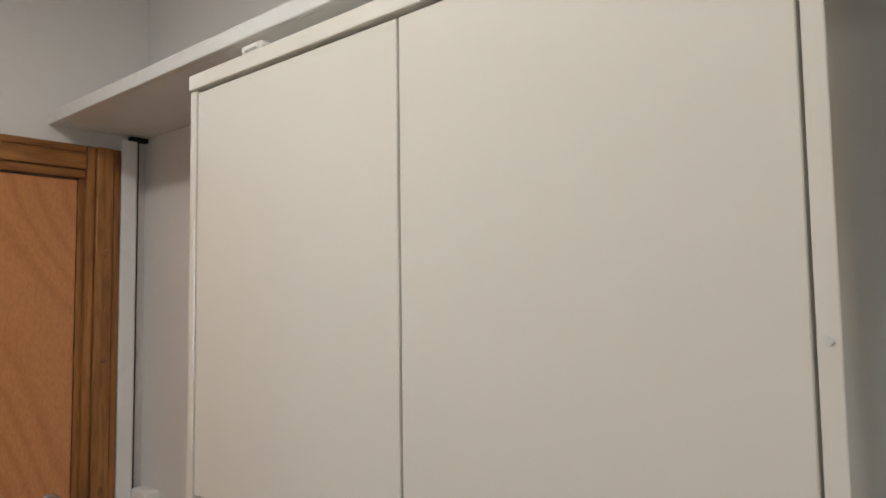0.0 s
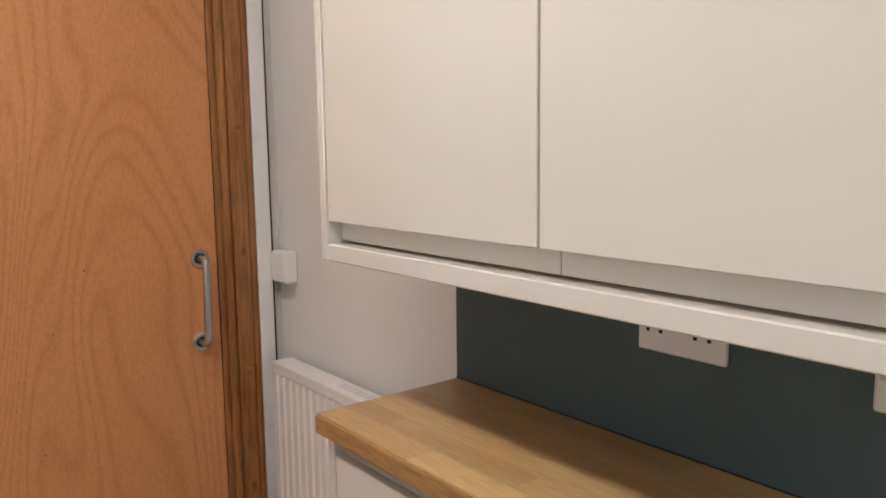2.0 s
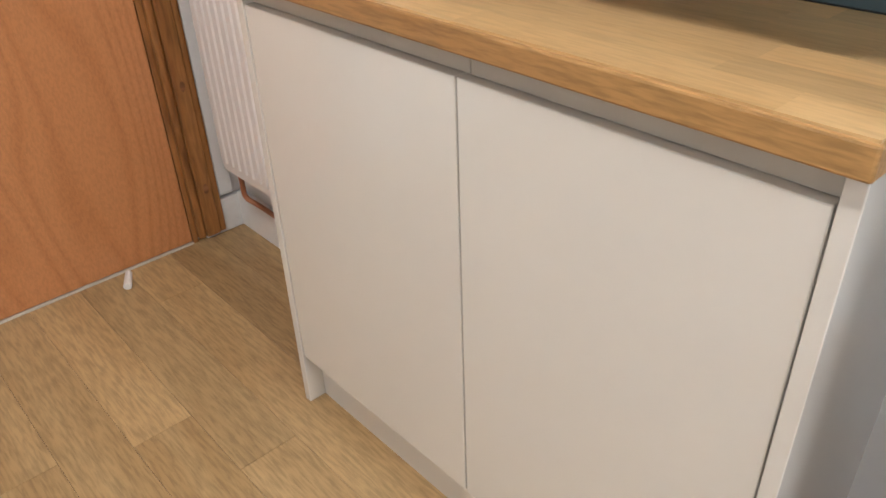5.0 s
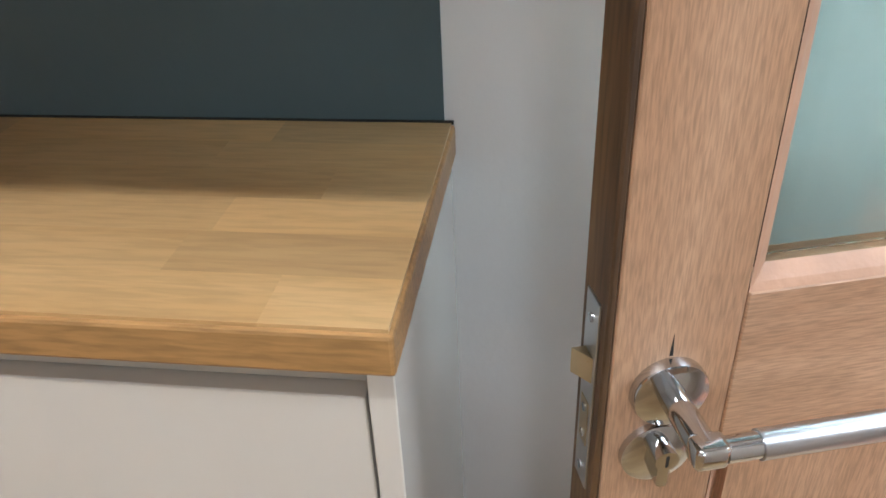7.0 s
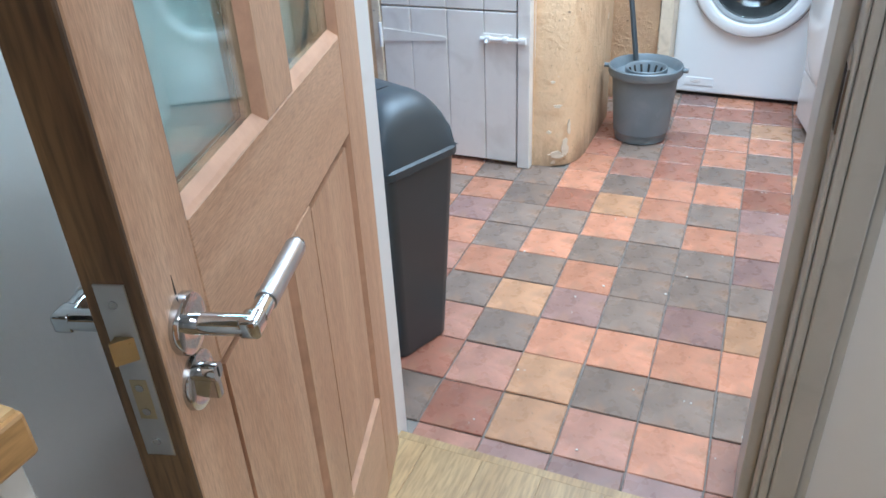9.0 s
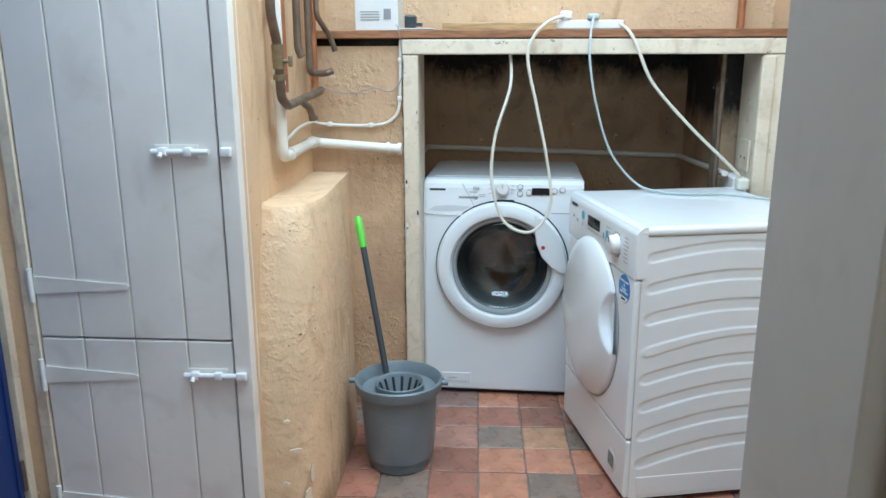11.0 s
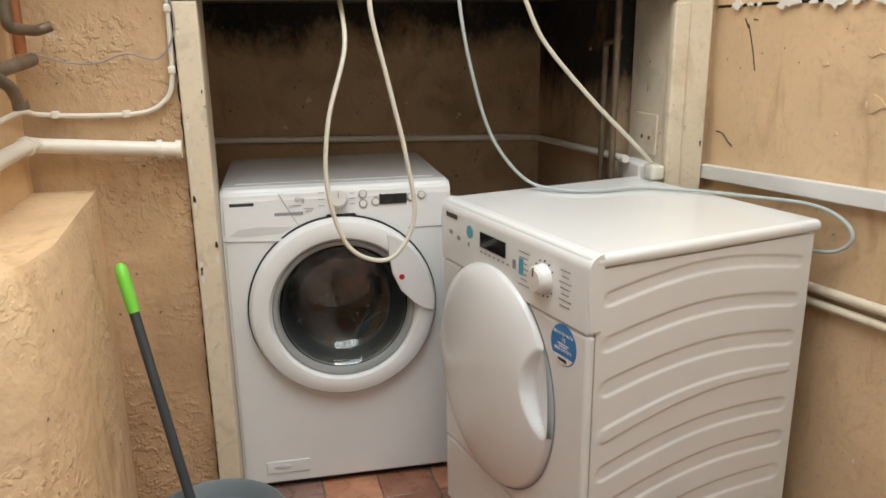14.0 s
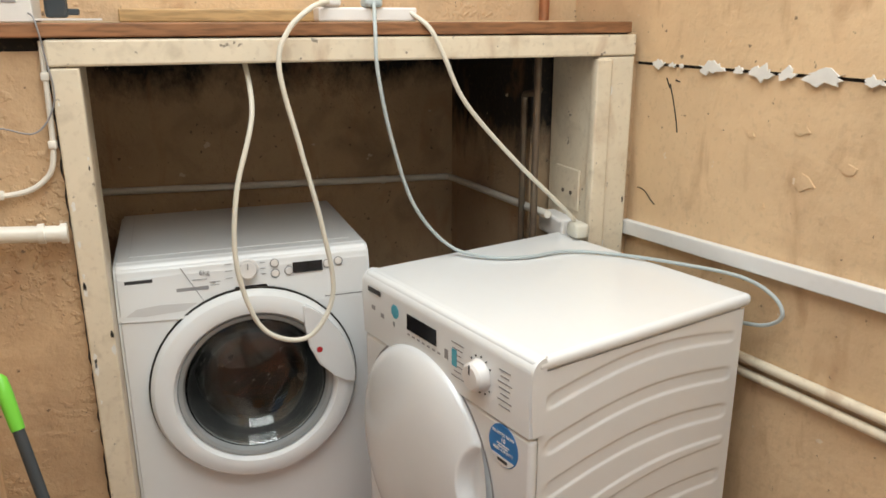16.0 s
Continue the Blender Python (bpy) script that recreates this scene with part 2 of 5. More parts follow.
cyan_sticker = mat("cyan_sticker", (0.07, 0.42, 0.55), 0.35, var=0.02)
red_spot = mat("red_plastic", (0.5, 0.02, 0.03), 0.3)
ink = mat("dark_ink", (0.03, 0.03, 0.032), 0.5)
grey_ink = mat("grey_ink", (0.28, 0.28, 0.29), 0.5)
white_ink = mat("white_ink", (0.8, 0.8, 0.8), 0.5)
grout = mat("grey_grout", (0.22, 0.195, 0.17), 0.9, var=0.2, scale=20, bump=0.4, bscale=120)
plaster = mat("bare_white_plaster", (0.74, 0.72, 0.68), 0.9, var=0.06, scale=20, bump=0.4, bscale=60)
card = mat("white_card", (0.70, 0.69, 0.66), 0.6, var=0.05, scale=10)
hardboard = wood("plywood_door", (0.61, 0.270, 0.110), (0.52, 0.213, 0.080), "z", 70, 0.30, 1.5, 0.6, pores=0.14, sq=0.42, midw=0.45, band=(0.05, 0.5), rings=70.0)
pine = wood("stained_pine", (0.43, 0.195, 0.062), (0.28, 0.11, 0.03), "z", 34, 0.38, 5.0, 1.2, pores=0.35)
pine_y = wood("stained_pine_across", (0.43, 0.195, 0.062), (0.28, 0.11, 0.03), "y", 34, 0.38, 5.0, 1.2, pores=0.35)
oak_x = wood("oak_worktop_stave", (0.60, 0.395, 0.185), (0.53, 0.325, 0.135), "x", 60, 0.34, 3.0, 0.8, random=0.15, pores=0.15)
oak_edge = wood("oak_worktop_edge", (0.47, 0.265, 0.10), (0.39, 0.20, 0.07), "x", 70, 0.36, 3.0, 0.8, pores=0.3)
floor_wood = wood("oak_floorboard", (0.48, 0.325, 0.155), (0.38, 0.24, 0.105), "x", 55, 0.4, 2.5, 1.0, random=0.13, pores=0.3)
hard_z = wood("hardwood_upright", (0.61, 0.385, 0.24), (0.49, 0.285, 0.165), "z", 230, 0.42, 5.0, 0.9, pores=0.30, midw=0.7, sq=0.075)
hard_x = wood("hardwood_across", (0.61, 0.385, 0.24), (0.49, 0.285, 0.165), "x", 230, 0.42, 5.0, 0.9, pores=0.30, midw=0.7, sq=0.075)
hard_bead = mat("hardwood_moulding", (0.50, 0.29, 0.185), 0.42, var=0.14, scale=25, bump=0.2, bscale=150)
hard_edge = wood("hardwood_sawn_edge", (0.15, 0.085, 0.036), (0.085, 0.044, 0.019), "z", 60, 0.6, 5.0, 0.5, pores=0.5, sq=0.08)
shelf_wood = wood("rough_red_pine", (0.36, 0.165, 0.075), (0.22, 0.09, 0.035), "y", 40, 0.6, 4.0, 0.8, pores=0.4)
pale_wood = wood("pale_pine", (0.55, 0.36, 0.17), (0.42, 0.25, 0.10), "y", 40, 0.6, 4.0, 0.8, pores=0.35)
glass = mat("clear_glass", (0.84, 0.96, 0.94), 0.02, var=0.0, trans=1.0)



def weather(m, blister=0.6, spots=True):
    """Old brushed render: blistered patches, black specks, rusty stains and small flakes."""
    nt, n = m.node_tree, m.node_tree.nodes
    p, bump = n["Principled BSDF"], [x for x in n if x.type == "BUMP"][0]
    co = [x for x in n if x.type == "TEX_COORD"][0].outputs["Object"]

    def field(scale, lo, hi, detail=3.0, stretch=(1, 1, 1), dist=0.0):
        mp, t, r = n.new("ShaderNodeMapping"), n.new("ShaderNodeTexNoise"), n.new("ShaderNodeMapRange")
        mp.inputs["Scale"].default_value = stretch
        t.inputs["Scale"].default_value, t.inputs["Detail"].default_value, t.inputs["Distortion"].default_value = scale, detail, dist
        r.inputs["From Min"].default_value, r.inputs["From Max"].default_value = lo, hi
        nt.links.new(co, mp.inputs["Vector"])
        nt.links.new(mp.outputs["Vector"], t.inputs["Vector"])
        nt.links.new(t.outputs["Fac"], r.inputs["Value"])
        return r.outputs["Result"]

    def calc(kind, a, b):
        x = n.new("ShaderNodeMath")
        x.operation = kind
        for sock, v in zip(x.inputs, (a, b)):
            if hasattr(v, "links"):
                nt.links.new(v, sock)
            else:
                sock.default_value = v
        return x.outputs[0]

    def over(fac, color):
        x = n.new("ShaderNodeMix")
        x.data_type = "RGBA"
        nt.links.new(fac, x.inputs[0])
        nt.links.new(p.inputs["Base Color"].links[0].from_socket, x.inputs[6])
        x.inputs[7].default_value = (*color, 1)
        nt.links.new(x.outputs[2], p.inputs["Base Color"])

    patch = field(3.2, 0.46, 0.62, 4.0)
    lumps = calc("MULTIPLY", calc("MULTIPLY", patch, field(62, 0.50, 0.62, 2.0)), blister)
    fine = calc("MULTIPLY", field(26, 0.3, 0.7, 6.0), 0.18)
    fine = calc("ADD", fine, calc("MULTIPLY", field(120, 0.3, 0.7, 4.0), 0.05))
    old = bump.inputs["Height"].links[0].from_socket
    nt.links.new(calc("ADD", calc("ADD", old, lumps), fine), bump.inputs["Height"])
    over(calc("MULTIPLY", field(7, 0.56, 0.72, 6.0, (1.6, 1.6, 0.6), 0.8), 0.45), (0.36, 0.19, 0.095))
    over(calc("MULTIPLY", field(75, 0.56, 0.70, 4.0), 0.16), (0.30, 0.20, 0.13))
    if spots:
        over(calc("MULTIPLY", field(52, 0.70, 0.735, 3.0), 0.7), (0.06, 0.04, 0.03))
        over(calc("MULTIPLY", field(17, 0.70, 0.72, 8.0), 0.8), (0.70, 0.60, 0.46))


weather(cream_render, 0.35)
weather(cream_smooth, 0.06)
weather(mould_wall, 0.4)
weather(mould_dark, 0.4)
weather(stained_render, 0.5)
weather(cream_trim, 0.1)

# ---- mesh helpers ----


def box(bm, x0, x1, y0, y1, z0, z1, bev=0.0, seg=2):
    m = Matrix.LocRotScale(((x0 + x1) / 2, (y0 + y1) / 2, (z0 + z1) / 2), None, (abs(x1 - x0), abs(y1 - y0), abs(z1 - z0)))
    g = bmesh.ops.create_cube(bm, size=1, matrix=m)
    if bev:
        es = list({e for v in g["verts"] for e in v.link_edges})
        bmesh.ops.bevel(bm, geom=es, offset=bev, segments=seg, affect="EDGES", profile=0.5)
    return bm


def cyl(bm, a, b, r, r2=None, seg=20, caps=True):
    a, b = Vector(a), Vector(b)
    d = b - a
    m = Matrix.Translation((a + b) / 2) @ d.to_track_quat("Z", "Y").to_matrix().to_4x4()
    bmesh.ops.create_cone(bm, cap_ends=caps, segments=seg, radius1=r, radius2=r if r2 is None else r2, depth=d.length, matrix=m)
    return bm


def lathe(bm, profile, seg=40, m=Matrix()):
    """Turn a profile of (radius, height) round z."""
    rings = []
    for r, z in profile:
        rings.append([bm.verts.new(m @ Vector((r * math.cos(2 * math.pi * k / seg), r * math.sin(2 * math.pi * k / seg), z))) for k in range(seg)])
    for a, b in zip(rings, rings[1:]):
        for k in range(seg):
            bm.faces.new((a[k], a[(k + 1) % seg], b[(k + 1) % seg], b[k]))
    return rings


def tube(bm, pts, r, seg=10, smooth=8):
    """A round tube along a smooth line through points."""
    P = [Vector(p) for p in pts]
    line = []
    for i in range(len(P) - 1):
        p0, p1, p2, p3 = P[max(i - 1, 0)], P[i], P[i + 1], P[min(i + 2, len(P) - 1)]
        for k in range(smooth):
            t = k / smooth
            line.append(0.5 * (2 * p1 + (p2 - p0) * t + (2 * p0 - 5 * p1 + 4 * p2 - p3) * t * t + (3 * p1 - p0 - 3 * p2 + p3) * t ** 3))
    line.append(P[-1])
    up = Vector((0.123, 0.456, 0.88)).normalized()
    rings = []
    for i, p in enumerate(line):
        d = (line[min(i + 1, len(line) - 1)] - line[max(i - 1, 0)]).normalized()
        s = d.cross(up).normalized()
        up = s.cross(d).normalized()
        rings.append([bm.verts.new(p + r * (math.cos(2 * math.pi * k / seg) * s + math.sin(2 * math.pi * k / seg) * up)) for k in range(seg)])
    for a, b in zip(rings, rings[1:]):
        for k in range(seg):
            bm.faces.new((a[k], a[(k + 1) % seg], b[(k + 1) % seg], b[k]))
    bm.faces.new(rings[0][::-1])
    bm.faces.new(rings[-1])
    return bm


def elbow(bm, pts, r, seg=14, bend=0.03):
    """A pipe of straight runs with short rounded bends."""
    P = [Vector(p) for p in pts]
    q = [P[0]]
    for a, b, c in zip(P, P[1:], P[2:]):
        u, v = (a - b).normalized() * bend, (c - b).normalized() * bend
        q += [b + u * (1 - t) ** 2 + v * t ** 2 for t in (0, 0.15, 0.3, 0.5, 0.7, 0.85, 1)]
    q.append(P[-1])
    return tube(bm, q, r, seg, 1)


def prism(bm, outline, m, depth):
    """A flat outline (x, y), thickened along its own z."""
    lo = [bm.verts.new(m @ Vector((x, y, 0))) for x, y in outline]
    hi = [bm.verts.new(m @ Vector((x, y, depth))) for x, y in outline]
    bm.faces.new(lo[::-1])
    bm.faces.new(hi)
    for k in range(len(lo)):
        j = (k + 1) % len(lo)
        bm.faces.new((lo[k], lo[j], hi[j], hi[k]))
    return bm


def mesh_of(name, bm, material, smooth=35):
    bmesh.ops.recalc_face_normals(bm, faces=bm.faces)
    me = bpy.data.meshes.new(name)
    if smooth:
        for f in bm.faces:
            f.smooth = True
        for e in bm.edges:
            if len(e.link_faces) != 2:
                continue
            turn = e.calc_face_angle(0)
            big, small = sorted((f.calc_area() for f in e.link_faces), reverse=True)
            if turn > radians(smooth) or (turn > radians(6) and big > 6 * small):
                e.smooth = False
    bm.to_mesh(me)
    bm.free()
    me.materials.append(material)
    return me


WORLD_BUILT = {}


def thing(name, label, category, m=None, base=(0, 0, 0), group="", kind=""):
    """A top-level thing. With m its parts are built in its own axes; with base they are built in the room's."""
    ob = tagged(new(name), label, category, group, kind)
    ob.empty_display_size = 0.1
    ob.matrix_basis = m if m is not None else Matrix.Translation(base)
    WORLD_BUILT[ob] = m is None
    return ob


def part(name, bm, material, parent, label="", smooth=35):
    ob = new(name, mesh_of(name, bm, material, smooth))
    ob.parent = parent
    if WORLD_BUILT.get(parent):
        ob.matrix_parent_inverse = parent.matrix_basis.inverted()
    if label:
        ob["label"] = label
    return ob


def solo(name, bm, material, label, category, group="", kind="", smooth=35):
    return tagged(new(name, mesh_of(name, bm, material, smooth)), label, category, group, kind)


def B():
    return bmesh.new()


def text(name, body, size, m, material, parent, align="LEFT", label=""):
    """Lettering in the built-in font, as a thin mesh."""
    cu = bpy.data.curves.new(name, "FONT")
    cu.body, cu.size, cu.extrude, cu.align_x = body, size, 0.0003, align
    tmp = bpy.data.objects.new(name, cu)
    me = bpy.data.meshes.new_from_object(tmp)
    bpy.data.objects.remove(tmp)
    me.transform(m)
    me.materials.clear()
    me.materials.append(material)
    ob = new(name, me)
    ob.parent = parent
    if WORLD_BUILT.get(parent):
        ob.matrix_parent_inverse = parent.matrix_basis.inverted()
    if label:
        ob["label"] = label
    return ob


FZ = -0.03   # floor level of the utility room

# ---- structure: kitchen ----
bm = B(); box(bm, -0.76, 1.875, 0.0, 0.16, 0, 2.5)
solo("wall_north", bm, white_wall, "white painted plaster wall behind the cupboards", "wall", kind="structure")
bm = B(); box(bm, 0.0, 0.973, -0.003, 0.0, 0.911, 1.25)
solo("splashback", bm, teal_wall, "dark teal painted splashback above the worktop", "splashback", kind="structure")
bm = B()
box(bm, -0.92, -0.76, -0.165, 0.16, 0, 2.5)
box(bm, -0.92, -0.76, -3.3, -0.945, 0, 2.5)
box(bm, -0.92, -0.76, -0.945, -0.165, 1.875, 2.5)
solo("wall_west", bm, white_wall, "white painted plaster wall with a doorway", "wall", kind="structure")
# unseen wall; its opening is placed and sized to steer light onto the door
bm = B()
box(bm, -0.92, 1.34, -3.3, -3.16, 0, 2.5)
box(bm, 1.78, 2.06, -3.3, -3.16, 0, 2.5)
box(bm, 1.34, 1.78, -3.3, -3.16, 0, 1.14)
box(bm, 1.34, 1.78, -3.3, -3.16, 2.06, 2.5)
solo("wall_south", bm, white_wall, "white painted wall out of view with an opening added for daylight", "wall", kind="structure")
bm = B()
box(bm, 1.875, 1.905, -0.035, 0.16, FZ, 2.5)
box(bm, 1.84, 2.06, -3.16, -0.80, FZ, 2.5)
box(bm, 1.84, 2.06, -0.80, -0.035, 2.03, 2.5)
solo("wall_east", bm, white_wall, "white painted wall with the utility room doorway", "wall", kind="structure")
bm = B(); box(bm, -0.92, 2.06, -3.3, 0.16, 2.5, 2.6)
solo("ceiling", bm, ceiling_paint, "plain white kitchen ceiling", "ceiling", kind="structure")

# ---- structure: utility room ----
AX, RY = 4.17, -1.54     # alcove wall face, right-hand wall face
bm = B()
box(bm, AX, AX + 0.22, -0.20, 1.15, FZ, 1.306)
box(bm, AX, AX + 0.22, RY - 0.2, -1.51, FZ, 1.33)
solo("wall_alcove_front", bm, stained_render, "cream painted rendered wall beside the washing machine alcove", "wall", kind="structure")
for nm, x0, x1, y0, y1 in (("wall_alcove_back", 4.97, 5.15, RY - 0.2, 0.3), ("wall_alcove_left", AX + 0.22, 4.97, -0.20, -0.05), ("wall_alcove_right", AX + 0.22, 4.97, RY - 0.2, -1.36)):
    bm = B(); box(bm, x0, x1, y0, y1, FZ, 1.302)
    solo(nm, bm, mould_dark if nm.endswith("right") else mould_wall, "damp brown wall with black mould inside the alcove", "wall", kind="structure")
bm = B(); box(bm, AX + 0.30, AX + 0.45, RY - 0.2, 1.15, 1.36, 2.7)
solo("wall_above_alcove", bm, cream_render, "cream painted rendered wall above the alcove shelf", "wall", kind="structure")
bm = B()
box(bm, 2.06, AX, RY - 0.16, RY, FZ, 1.255)
box(bm, 2.06, AX + 0.30, RY - 0.16, RY + 0.006, 1.262, 2.7)
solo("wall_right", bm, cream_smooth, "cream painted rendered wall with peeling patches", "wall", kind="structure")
bm = B(); box(bm, 2.06, 3.45, 0.80, 0.95, FZ, 2.7)
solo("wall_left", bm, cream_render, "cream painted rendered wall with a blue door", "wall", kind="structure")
bm = B()
box(bm, 3.315, 3.40, 0.715, 0.80, FZ, 2.7)
box(bm, 3.55, AX + 0.3, 0.13, 0.30, 0.86, 2.7)
prism(bm, [(3.343, 0.105), (3.48, 0.112), (3.55, 0.128), (3.55, 0.30), (3.343, 0.30)], Matrix.Translation((0, 0, FZ)), 2.7)
box(bm, 3.40, 3.55, 0.10, 0.80, 1.9, 2.7)
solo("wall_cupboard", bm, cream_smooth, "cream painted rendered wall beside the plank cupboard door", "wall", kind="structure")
bm = B(); box(bm, 2.06, AX + 0.45, RY - 0.16, 1.15, FZ - 0.1, FZ - 0.006)
box(bm, AX + 0.45, 5.1, RY - 0.16, 0.3, FZ - 0.1, FZ - 0.006)
box(bm, 1.868, 2.06, -0.83, 0.16, FZ - 0.1, FZ - 0.006)
tile_floor = solo("floor_utility", bm, grout, "red, orange and slate-grey quarry tile floor with grey joints", "tiled floor", kind="structure")
bm = B(); box(bm, -0.92, 1.866, -3.3, 0.0, -0.1, -0.003)
wood_floor = solo("floor_kitchen", bm, dark_gap, "light oak plank floor", "wooden floor", kind="structure")
bm = B()
box(bm, 2.06, 2.11, RY - 0.16, 1.15, 2.7, 2.8)
box(bm, 3.95, AX + 0.45, RY - 0.16, 1.15, 2.7, 2.8)
box(bm, 2.11, 3.95, RY - 0.16, -1.35, 2.7, 2.8)
box(bm, 2.11, 3.95, 0.25, 1.15, 2.7, 2.8)
solo("ceiling_utility", bm, ceiling_paint, "white ceiling with a large rooflight opening", "ceiling", kind="structure")

# flared low wall with a ledge
lower = [(AX, 0.0), (3.92, -0.050), (3.52, -0.055), (3.44, -0.045), (3.385, -0.010), (3.355, 0.040), (3.345, 0.104), (3.36, 0.20), (AX, 0.20)]
upper = [(AX, 0.0), (3.95, -0.012), (3.66, -0.024), (3.56, -0.010), (3.505, 0.018), (3.490, 0.050), (3.505, 0.104), (3.55, 0.20), (AX, 0.20)]
bm = B()
rows_ = []
for z, f in ((FZ, 0.0), (0.25, 0.05), (0.55, 0.25), (0.76, 0.62), (0.845, 0.92), (0.862, 1.0), (0.870, 1.06)):
    rows_.append([bm.verts.new((a[0] + (b[0] - a[0]) * f, a[1] + (b[1] - a[1]) * f, z)) for a, b in zip(lower, upper)])
for a, b in zip(rows_, rows_[1:]):
    for k in range(len(a)):
        bm.faces.new((a[k], a[(k + 1) % len(a)], b[(k + 1) % len(b)], b[k]))
bm.faces.new(rows_[-1])
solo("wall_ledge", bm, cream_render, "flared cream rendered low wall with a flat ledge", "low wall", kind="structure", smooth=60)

# ---- kitchen things ----
# upper cupboard
wc = thing("wall_cupboard_unit", "glossy cream two-door handleless wall cupboard", "cupboard", base=(0.51, 0, 1.18))
bm = B(); box(bm, 0.037, 0.993, -0.284, 0, 1.245, 1.908); part("carcass", bm, cream_panel, wc)
for nm, x0, x1 in (("left", 0.039, 0.5145), ("right", 0.5185, 0.990)):
    bm = B(); box(bm, x0, x1, -0.305, -0.286, 1.243, 1.904, 0.0012, 1); part("door", bm, gloss_cream, wc, "glossy cream flat door")
bm = B(); box(bm, 0.018, 0.036, -0.307, 0, 1.178, 1.908, 0.001, 1); part("end_panel", bm, gloss_cream, wc)
bm = B(); box(bm, 0.994, 1.013, -0.307, 0, 1.178, 1.908, 0.001, 1); part("end_panel", bm, gloss_cream, wc)
bm = B(); box(bm, 0.016, 1.015, -0.310, 0, 1.910, 1.936, 0.0015, 1); part("top_panel", bm, cream_panel, wc)
for x0, x1 in ((0.037, 0.527), (0.529, 0.993)):
    bm = B(); box(bm, x0, x1, -0.278, -0.262, 1.21, 1.245, 0.001, 1); part("finger_rail", bm, cream_panel, wc)
bm = B(); box(bm, 0.037, 0.993, -0.307, -0.26, 1.178, 1.206, 0.002, 1); part("pelmet", bm, gloss_cream, wc)

# base cupboard
bc = thing("base_cupboard_unit", "glossy cream two-door handleless base cupboard on a recessed plinth", "cupboard", base=(0.49, 0, 0))
bm = B(); box(bm, 0.037, 0.955, -0.284, 0, 0.13, 0.872); part("carcass", bm, cream_panel, bc)
for x0, x1 in ((0.039, 0.5155), (0.5185, 0.956)):
    bm = B(); box(bm, x0, x1, -0.305, -0.286, 0.128, 0.841, 0.0012, 1); part("door", bm, gloss_cream, bc, "glossy cream flat door")
bm = B(); box(bm, 0.018, 0.036, -0.307, 0, 0.0, 0.873, 0.001, 1); part("end_panel", bm, gloss_cream, bc)
bm = B(); box(bm, 0.959, 0.978, -0.307, 0, 0.0, 0.873, 0.001, 1); part("end_panel", bm, gloss_cream, bc)
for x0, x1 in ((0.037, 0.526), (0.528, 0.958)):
    bm = B(); box(bm, x0, x1, -0.29, -0.285, 0.842, 0.873, 0.0008, 1); part("finger_rail", bm, rail_cream_shaded, bc)
bm = B(); box(bm, 0.037, 0.958, -0.268, -0.252, 0.0, 0.127); part("plinth", bm, cream_panel, bc)

# worktop
wt = thing("worktop", "oak block worktop of glued staves", "worktop", base=(0.49, 0, 0.875))
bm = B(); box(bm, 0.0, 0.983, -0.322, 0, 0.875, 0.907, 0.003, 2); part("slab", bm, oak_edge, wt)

# thin dark strip drawn as the shadow line where worktop meets splashback
bm = B(); box(bm, 0.001, 0.982, -0.0056, -0.0035, 0.9085, 0.9118); part("back_joint", bm, dark_gap, wt)

# staves of the worktop
rng = random.Random(4)
for r in range(6):
    y1 = -0.002 - r * 0.0527
    x = 0.003 - rng.uniform(0, 0.2)
    while x < 0.978:
        l = rng.uniform(0.24, 0.46)
        x0, x1 = max(0.003, x), min(0.980, x + l)
        if x1 - x0 > 0.03:
            bm = B(); box(bm, x0, x1, y1 - 0.0527, y1, 0.9068, 0.910)
            part("stave", bm, oak_x, wt, smooth=0)
        x += l

# double socket
def double_socket(name, cx, cz):
    s = thing(name, "white plastic double wall socket with two rocker switches", "wall socket", base=(cx, -0.003, cz), group="wall sockets")
    bm = B(); box(bm, cx - 0.073, cx + 0.073, -0.012, -0.003, cz - 0.043, cz + 0.043, 0.004, 3); part("faceplate", bm, plastic_white, s)
    for dx in (-0.011, 0.008):
        bm = B(); box(bm, cx + dx - 0.006, cx + dx + 0.006, -0.0155, -0.011, cz + 0.006, cz + 0.022, 0.001, 1); part("rocker", bm, plastic_white, s)
    for dx in (-0.044, 0.035):
        for hx, hz, w, h in ((0, 0.012, 0.0021, 0.0048), (-0.011, -0.011, 0.003, 0.0025), (0.011, -0.011, 0.003, 0.0025)):
            bm = B(); box(bm, cx + dx + hx - w, cx + dx + hx + w, -0.0126, -0.0118, cz + hz - h, cz + hz + h); part("pin_hole", bm, dark_gap, s)
    for dx in (-0.063, 0.060):
        bm = B(); cyl(bm, (cx + dx, -0.0118, cz), (cx + dx, -0.0132, cz), 0.0035, seg=12); part("screw", bm, satin, s)
    return s
ds = double_socket("wall_socket", 0.512, 1.102)
copy_thing(ds, Matrix.Translation((0.845, -0.003, 1.092)))

# long shelf over the cupboard
ws = thing("wall_shelf", "long white painted shelf board above the wall cupboard", "shelf", base=(0.3, 0, 2.0))
bm = B(); box(bm, -0.76, 1.45, -0.2385, 0, 2.0, 2.028, 0.002, 1); part("board", bm, trim_white, ws)
bm = B(); box(bm, -0.76, 1.45, -0.25, -0.239, 1.9985, 2.0295, 0.003, 2); part("front_lipping", bm, trim_white, ws)
bm = B(); box(bm, 0.17, 0.225, -0.308, -0.290, 1.9365, 1.950, 0.004, 2); box(bm, 0.18, 0.215, -0.3105, -0.30, 1.939, 1.946, 0.002, 1)
solo("magnet_catch", bm, plastic_white, "small white plastic catch lying on the cupboard top", "catch")
